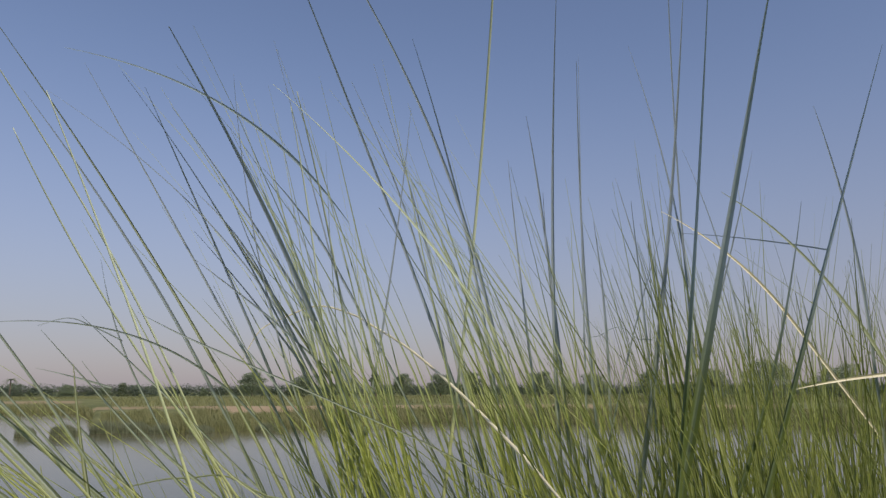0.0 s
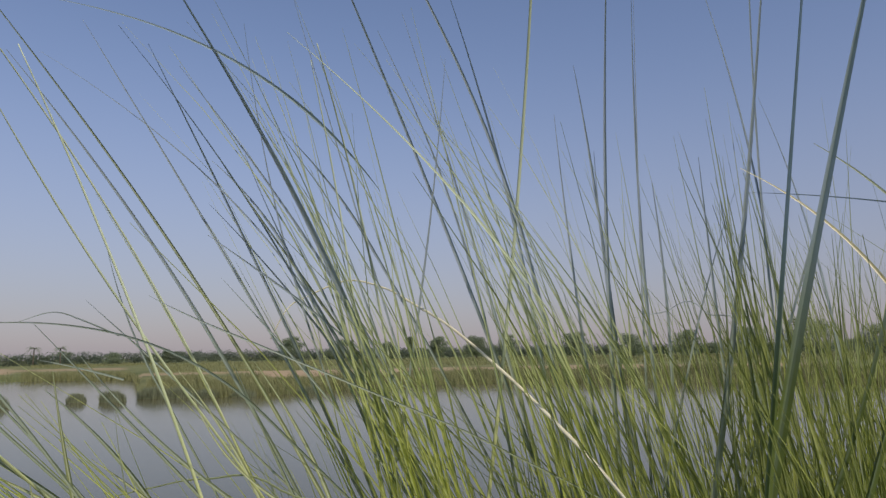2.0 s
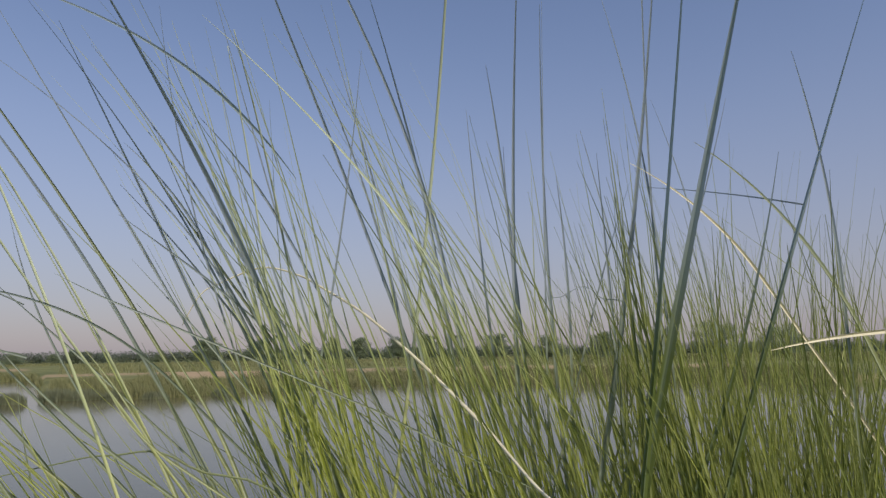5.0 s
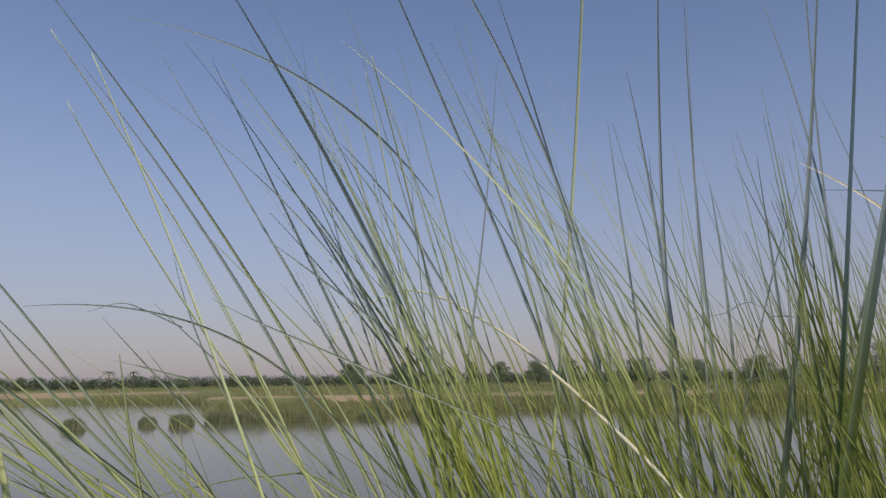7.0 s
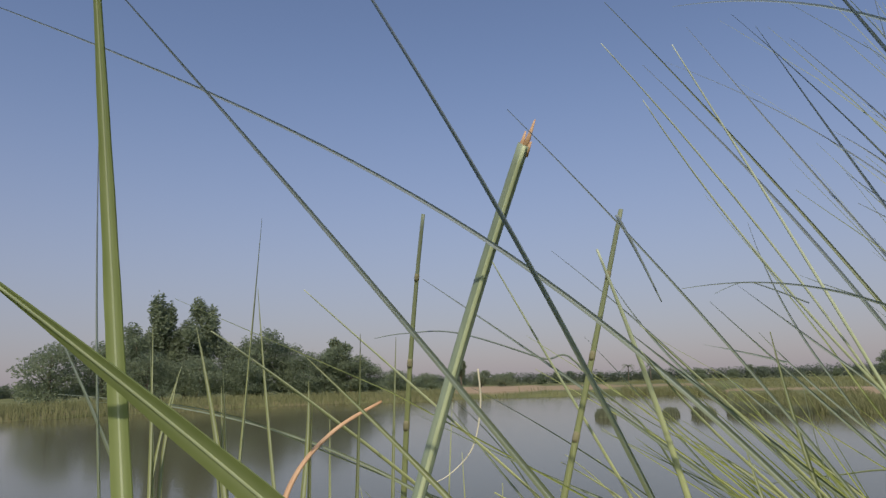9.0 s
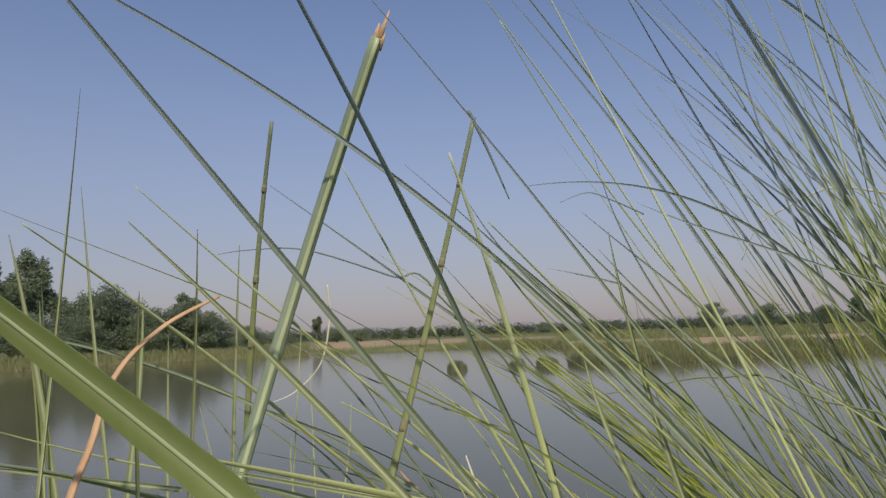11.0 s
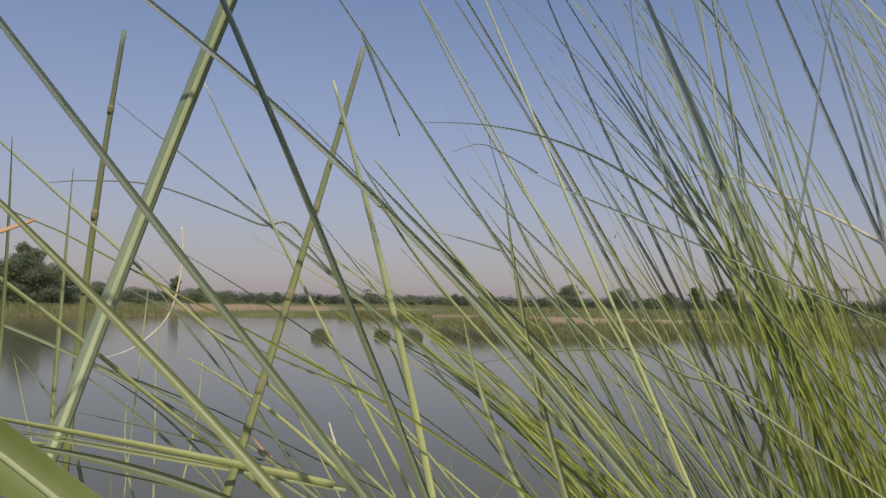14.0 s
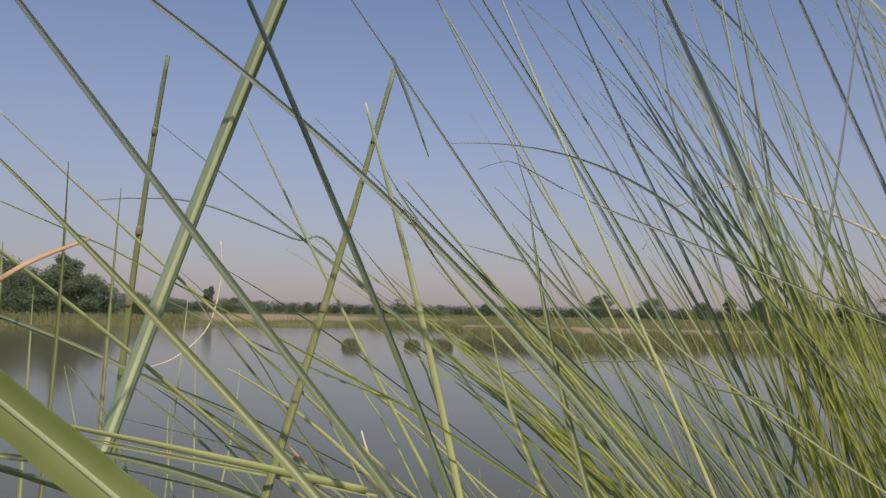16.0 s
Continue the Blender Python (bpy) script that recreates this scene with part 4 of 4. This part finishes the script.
stem(main_reeds, (-0.021, 1.075, 2.856), (-0.078, 1.075, 2.879), (-0.132, 1.066, 2.909), 0.0012, DARK_STEM)
stem(main_reeds, (0.058, 1.172, 2.816), (0.003, 1.174, 2.880), (-0.054, 1.162, 2.942), 0.0013, DARK_STEM)
stem(main_reeds, (-0.159, 1.077, 2.805), (-0.205, 1.071, 2.820), (-0.252, 1.061, 2.831), 0.0012, DARK_STEM)
stem(main_reeds, (-0.083, 0.965, 2.569), (-0.119, 0.914, 2.668), (-0.124, 0.881, 2.780), 0.0012, DARK_STEM)
stem(main_reeds, (-0.116, 1.081, 2.792), (-0.165, 1.074, 2.881), (-0.181, 1.044, 2.979), 0.0012, DARK_STEM)
stem(main_reeds, (0.049, 1.311, 2.852), (-0.064, 1.275, 3.090), (-0.152, 1.096, 3.257), 0.0023, DARK_STEM)
stem(main_reeds, (0.161, 1.304, 2.872), (0.025, 1.273, 3.091), (-0.114, 1.112, 3.235), 0.0023, DARK_STEM)
stem(main_reeds, (-0.060, 1.106, 2.858), (-0.158, 1.047, 3.031), (-0.265, 0.934, 3.169), 0.0022, DARK_STEM)
stem(main_reeds, (-0.061, 1.006, 2.771), (-0.181, 0.974, 2.936), (-0.247, 0.857, 3.093), 0.0014, PALE, culm=True)
stem(main_reeds, (0.128, 1.196, 2.969), (0.103, 1.174, 3.119), (0.067, 1.114, 3.256), 0.0014, PALE, culm=True)
stem(main_reeds, (0.046, 1.298, 2.983), (-0.004, 1.285, 3.076), (-0.083, 1.258, 3.139), 0.0020, DARK_STEM)
stem(main_reeds, (0.031, 1.312, 2.834), (-0.120, 1.302, 3.092), (-0.254, 1.158, 3.313), 0.0020, DARK_STEM)
stem(main_reeds, (0.159, 1.284, 3.032), (0.104, 1.272, 3.121), (0.027, 1.248, 3.189), 0.0020, DARK_STEM)

right_reeds = reed_clump(0.80, 1.00, "upright clump of tall dark green reed grass")
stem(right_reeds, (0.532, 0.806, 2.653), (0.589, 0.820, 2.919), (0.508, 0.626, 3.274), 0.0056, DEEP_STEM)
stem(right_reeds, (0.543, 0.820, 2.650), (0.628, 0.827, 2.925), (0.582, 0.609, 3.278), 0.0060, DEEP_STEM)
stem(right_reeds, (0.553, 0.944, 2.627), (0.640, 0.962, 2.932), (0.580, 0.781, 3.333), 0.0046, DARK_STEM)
stem(right_reeds, (0.554, 1.192, 2.654), (0.574, 1.266, 3.060), (0.514, 1.045, 3.512), 0.0036, DARK_STEM)
stem(right_reeds, (0.595, 1.172, 2.689), (0.620, 1.216, 3.000), (0.564, 1.076, 3.390), 0.0024, DARK_STEM)
stem(main_reeds, (0.487, 1.328, 2.758), (0.476, 1.440, 3.151), (0.283, 1.179, 3.435), 0.0032, DARK_STEM)
stem(main_reeds, (0.583, 1.234, 2.797), (0.571, 1.267, 3.151), (0.515, 1.210, 3.319), 0.0028, DARK_STEM)
stem(main_reeds, (0.655, 1.197, 2.796), (0.669, 1.218, 2.966), (0.621, 1.159, 3.105), 0.0034, DARK_STEM)
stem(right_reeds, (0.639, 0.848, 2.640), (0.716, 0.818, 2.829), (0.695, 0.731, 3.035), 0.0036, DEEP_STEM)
stem(right_reeds, (0.646, 1.028, 2.732), (0.651, 1.054, 2.939), (0.605, 0.994, 3.099), 0.0022, DARK_STEM)
stem(right_reeds, (0.608, 1.051, 2.829), (0.651, 1.055, 2.958), (0.648, 0.966, 3.064), 0.0018, DARK_STEM)
stem(right_reeds, (0.434, 1.397, 2.772), (0.259, 1.453, 3.288), (-0.003, 1.139, 3.686), 0.0032, DARK_STEM)
stem(right_reeds, (0.495, 1.265, 2.675), (0.456, 1.324, 3.259), (0.048, 1.052, 3.636), 0.0034, DARK_STEM)
stem(right_reeds, (0.479, 1.374, 2.636), (0.390, 1.450, 3.062), (0.228, 1.286, 3.429), 0.0032, DARK_STEM)
stem(right_reeds, (0.221, 1.243, 2.760), (0.268, 1.240, 3.032), (0.270, 1.126, 3.278), 0.0020, DARK_STEM)
stem(right_reeds, (0.377, 0.990, 2.875), (0.229, 0.978, 3.074), (0.036, 0.869, 3.182), 0.0022, PALE, loose=True)
stem(right_reeds, (0.189, 1.291, 3.105), (0.003, 1.122, 3.289), (-0.219, 0.915, 3.223), 0.0030, DEEP_STEM, loose=True)
stem(right_reeds, (0.369, 1.299, 2.600), (0.476, 1.352, 3.202), (0.375, 0.931, 3.696), 0.0030, PALE, culm=True)
stem(right_reeds, (0.633, 1.197, 2.646), (0.629, 1.243, 3.034), (0.563, 1.082, 3.378), 0.0030, DARK_STEM)
stem(right_reeds, (0.667, 0.939, 2.916), (0.642, 0.926, 3.125), (0.546, 0.875, 3.303), 0.0022, DARK_STEM)
stem(right_reeds, (0.671, 0.945, 2.739), (0.665, 0.968, 3.139), (0.538, 0.742, 3.481), 0.0022, DARK_STEM)
stem(right_reeds, (0.837, 0.790, 2.875), (0.826, 0.782, 3.036), (0.763, 0.765, 3.185), 0.0022, DARK_STEM)
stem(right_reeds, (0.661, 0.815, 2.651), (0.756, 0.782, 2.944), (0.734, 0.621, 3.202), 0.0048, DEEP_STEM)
stem(right_reeds, (0.671, 0.946, 2.820), (0.714, 0.907, 2.983), (0.714, 0.835, 3.140), 0.0022, DARK_STEM)
stem(right_reeds, (0.696, 1.050, 2.822), (0.665, 1.065, 2.991), (0.605, 1.041, 3.151), 0.0024, DARK_STEM)
stem(right_reeds, (0.542, 1.247, 2.694), (0.521, 1.276, 2.967), (0.471, 1.198, 3.224), 0.0030, DARK_STEM)
stem(right_reeds, (0.594, 1.221, 2.675), (0.570, 1.256, 2.923), (0.537, 1.192, 3.162), 0.0025, DARK_STEM)
stem(right_reeds, (0.852, 0.777, 2.813), (0.790, 0.803, 2.984), (0.631, 0.801, 3.062), 0.0034, STEM)
stem(right_reeds, (0.764, 0.859, 2.908), (0.679, 0.845, 2.994), (0.570, 0.853, 3.044), 0.0021, STRAW)
stem(right_reeds, (0.801, 0.805, 2.991), (0.723, 0.878, 3.023), (0.631, 0.939, 3.036), 0.0009, DARK_STEM)
stem(right_reeds, (0.788, 0.979, 2.837), (0.770, 0.983, 3.021), (0.691, 0.971, 3.184), 0.0024, DARK_STEM)
stem(right_reeds, (0.791, 0.695, 2.820), (0.716, 0.713, 2.814), (0.641, 0.710, 2.800), 0.0022, STRAW)

cut_stalk = reed_clump(-0.41, 0.60, "thick pale green reed stalk with a withered broken tip", "reed stalk")
stalk(cut_stalk, (-0.411, 0.601, 2.620), (-0.377, 0.651, 2.812), (-0.271, 0.594, 2.974), 0.0070)
tip_end(cut_stalk, (-0.377, 0.651, 2.812), (-0.270, 0.594, 2.974), 0.0070)

broad_reed = reed_clump(-0.22, 0.44, "broad green reed leaf with a pale midrib close by", "reed leaf")
leaf(broad_reed, (-0.222, 0.437, 2.633), (-0.305, 0.400, 2.719), (-0.356, 0.250, 2.844), 0.0105, LEAF)


# ---- bent and dry stems ----
def bent_straw(parent, points, radius, mat, name, label):
    """A stem that bends sharply: a smooth chain through a few joints, with the thin end last."""
    ps = [Vector(p) for p in points]
    pts = []
    for i in range(len(ps) - 1):
        a, b = ps[i], ps[i + 1]
        ta = (ps[i + 1] - ps[max(i - 1, 0)]) * 0.5
        tb = (ps[min(i + 2, len(ps) - 1)] - ps[i]) * 0.5
        for k in range(7):
            s = k / 7
            pts.append(a * (2 * s ** 3 - 3 * s * s + 1) + ta * (s ** 3 - 2 * s * s + s) + b * (3 * s * s - 2 * s ** 3) + tb * (s ** 3 - s * s))
    pts.append(ps[-1])
    n = len(pts)
    v, f = ring_tube(pts, [radius * (1 - 0.75 * (i / n) ** 1.5) for i in range(n)], 7, 0.7)
    ob = under(mesh_from(name, v, f, mat), parent)
    ob["label"] = label
    return ob


bent_straw(main_reeds, ((0.40, 0.46, 1.48), (0.385, 0.52, 2.20), (0.383, 0.610, 2.56), (0.393, 0.713, 2.635), (0.402, 0.822, 2.658), (0.417, 0.980, 2.694), (0.405, 1.092, 2.738), (0.373, 1.207, 2.799), (0.316, 1.325, 2.874), (0.259, 1.407, 2.924), (0.218, 1.453, 2.954), (0.150, 1.480, 2.972), (0.078, 1.504, 2.946), (0.036, 1.514, 2.921), (0.005, 1.523, 2.863)),
           0.0034, STRAW, "bent_straw", "pale dry straw, broken over at its thin end")
bent_straw(left_reeds, ((-0.33, 0.40, 1.48), (-0.341, 0.381, 2.296), (-0.354, 0.392, 2.615), (-0.372, 0.434, 2.703), (-0.379, 0.458, 2.737), (-0.374, 0.490, 2.763), (-0.355, 0.518, 2.781)),
           0.0034, ORANGE, "withered_leaf", "curled orange-brown withered leaf")
bent_straw(leaning_reeds, ((-0.102, 0.786, 2.851), (-0.128, 0.768, 2.864), (-0.147, 0.755, 2.870), (-0.169, 0.742, 2.861)), 0.0007, DARK_STEM, "twig", "thin bent dark twig")
bent_straw(left_reeds, ((-0.10, 1.0, 1.5), (-0.220, 0.948, 2.542), (-0.341, 0.883, 2.795), (-0.388, 0.860, 2.817), (-0.468, 0.812, 2.848), (-0.518, 0.778, 2.849), (-0.546, 0.757, 2.844)), 0.0014, DARK_STEM, "arched_stem", "thin arched dark stem")
bent_straw(leaning_reeds, ((-0.201, 0.593, 2.907), (-0.191, 0.607, 2.877), (-0.181, 0.618, 2.845)), 0.0013, DARK_STEM, "hanging_blade", "dark blade that hangs down from a stem")
bent_straw(right_reeds, ((0.70, 0.95, 1.5), (0.641, 0.930, 2.707), (0.572, 0.955, 2.880), (0.527, 0.982, 2.879), (0.493, 1.000, 2.873)), 0.0009, DARK_STEM, "twig", "thin dark level twig")
bent_straw(leaning_reeds, ((0.28, 1.0, 1.5), (0.202, 1.018, 2.496), (0.035, 1.023, 2.671), (-0.053, 1.028, 2.688), (-0.115, 1.025, 2.681), (-0.181, 1.017, 2.670)), 0.0016, DARK_STEM, "bent_stem", "stem bent level above the water")
bent_straw(left_reeds, ((-0.300, 0.742, 2.593), (-0.313, 0.740, 2.612), (-0.323, 0.738, 2.622), (-0.331, 0.737, 2.632)), 0.0016, ORANGE, "withered_shoot", "short orange-brown withered shoot")
bent_straw(left_reeds, ((-0.15, 0.76, 1.5), (-0.199, 0.742, 2.444), (-0.235, 0.739, 2.582), (-0.255, 0.741, 2.616), (-0.266, 0.744, 2.642)), 0.0022, STRAW, "dry_stem", "short dry stem with a withered end")
bent_straw(left_reeds, ((-0.428, 0.786, 2.806), (-0.427, 0.787, 2.768), (-0.436, 0.783, 2.724), (-0.457, 0.768, 2.697), (-0.476, 0.754, 2.687)), 0.0011, STRAW, "curled_thread", "thin curled dry grass thread")
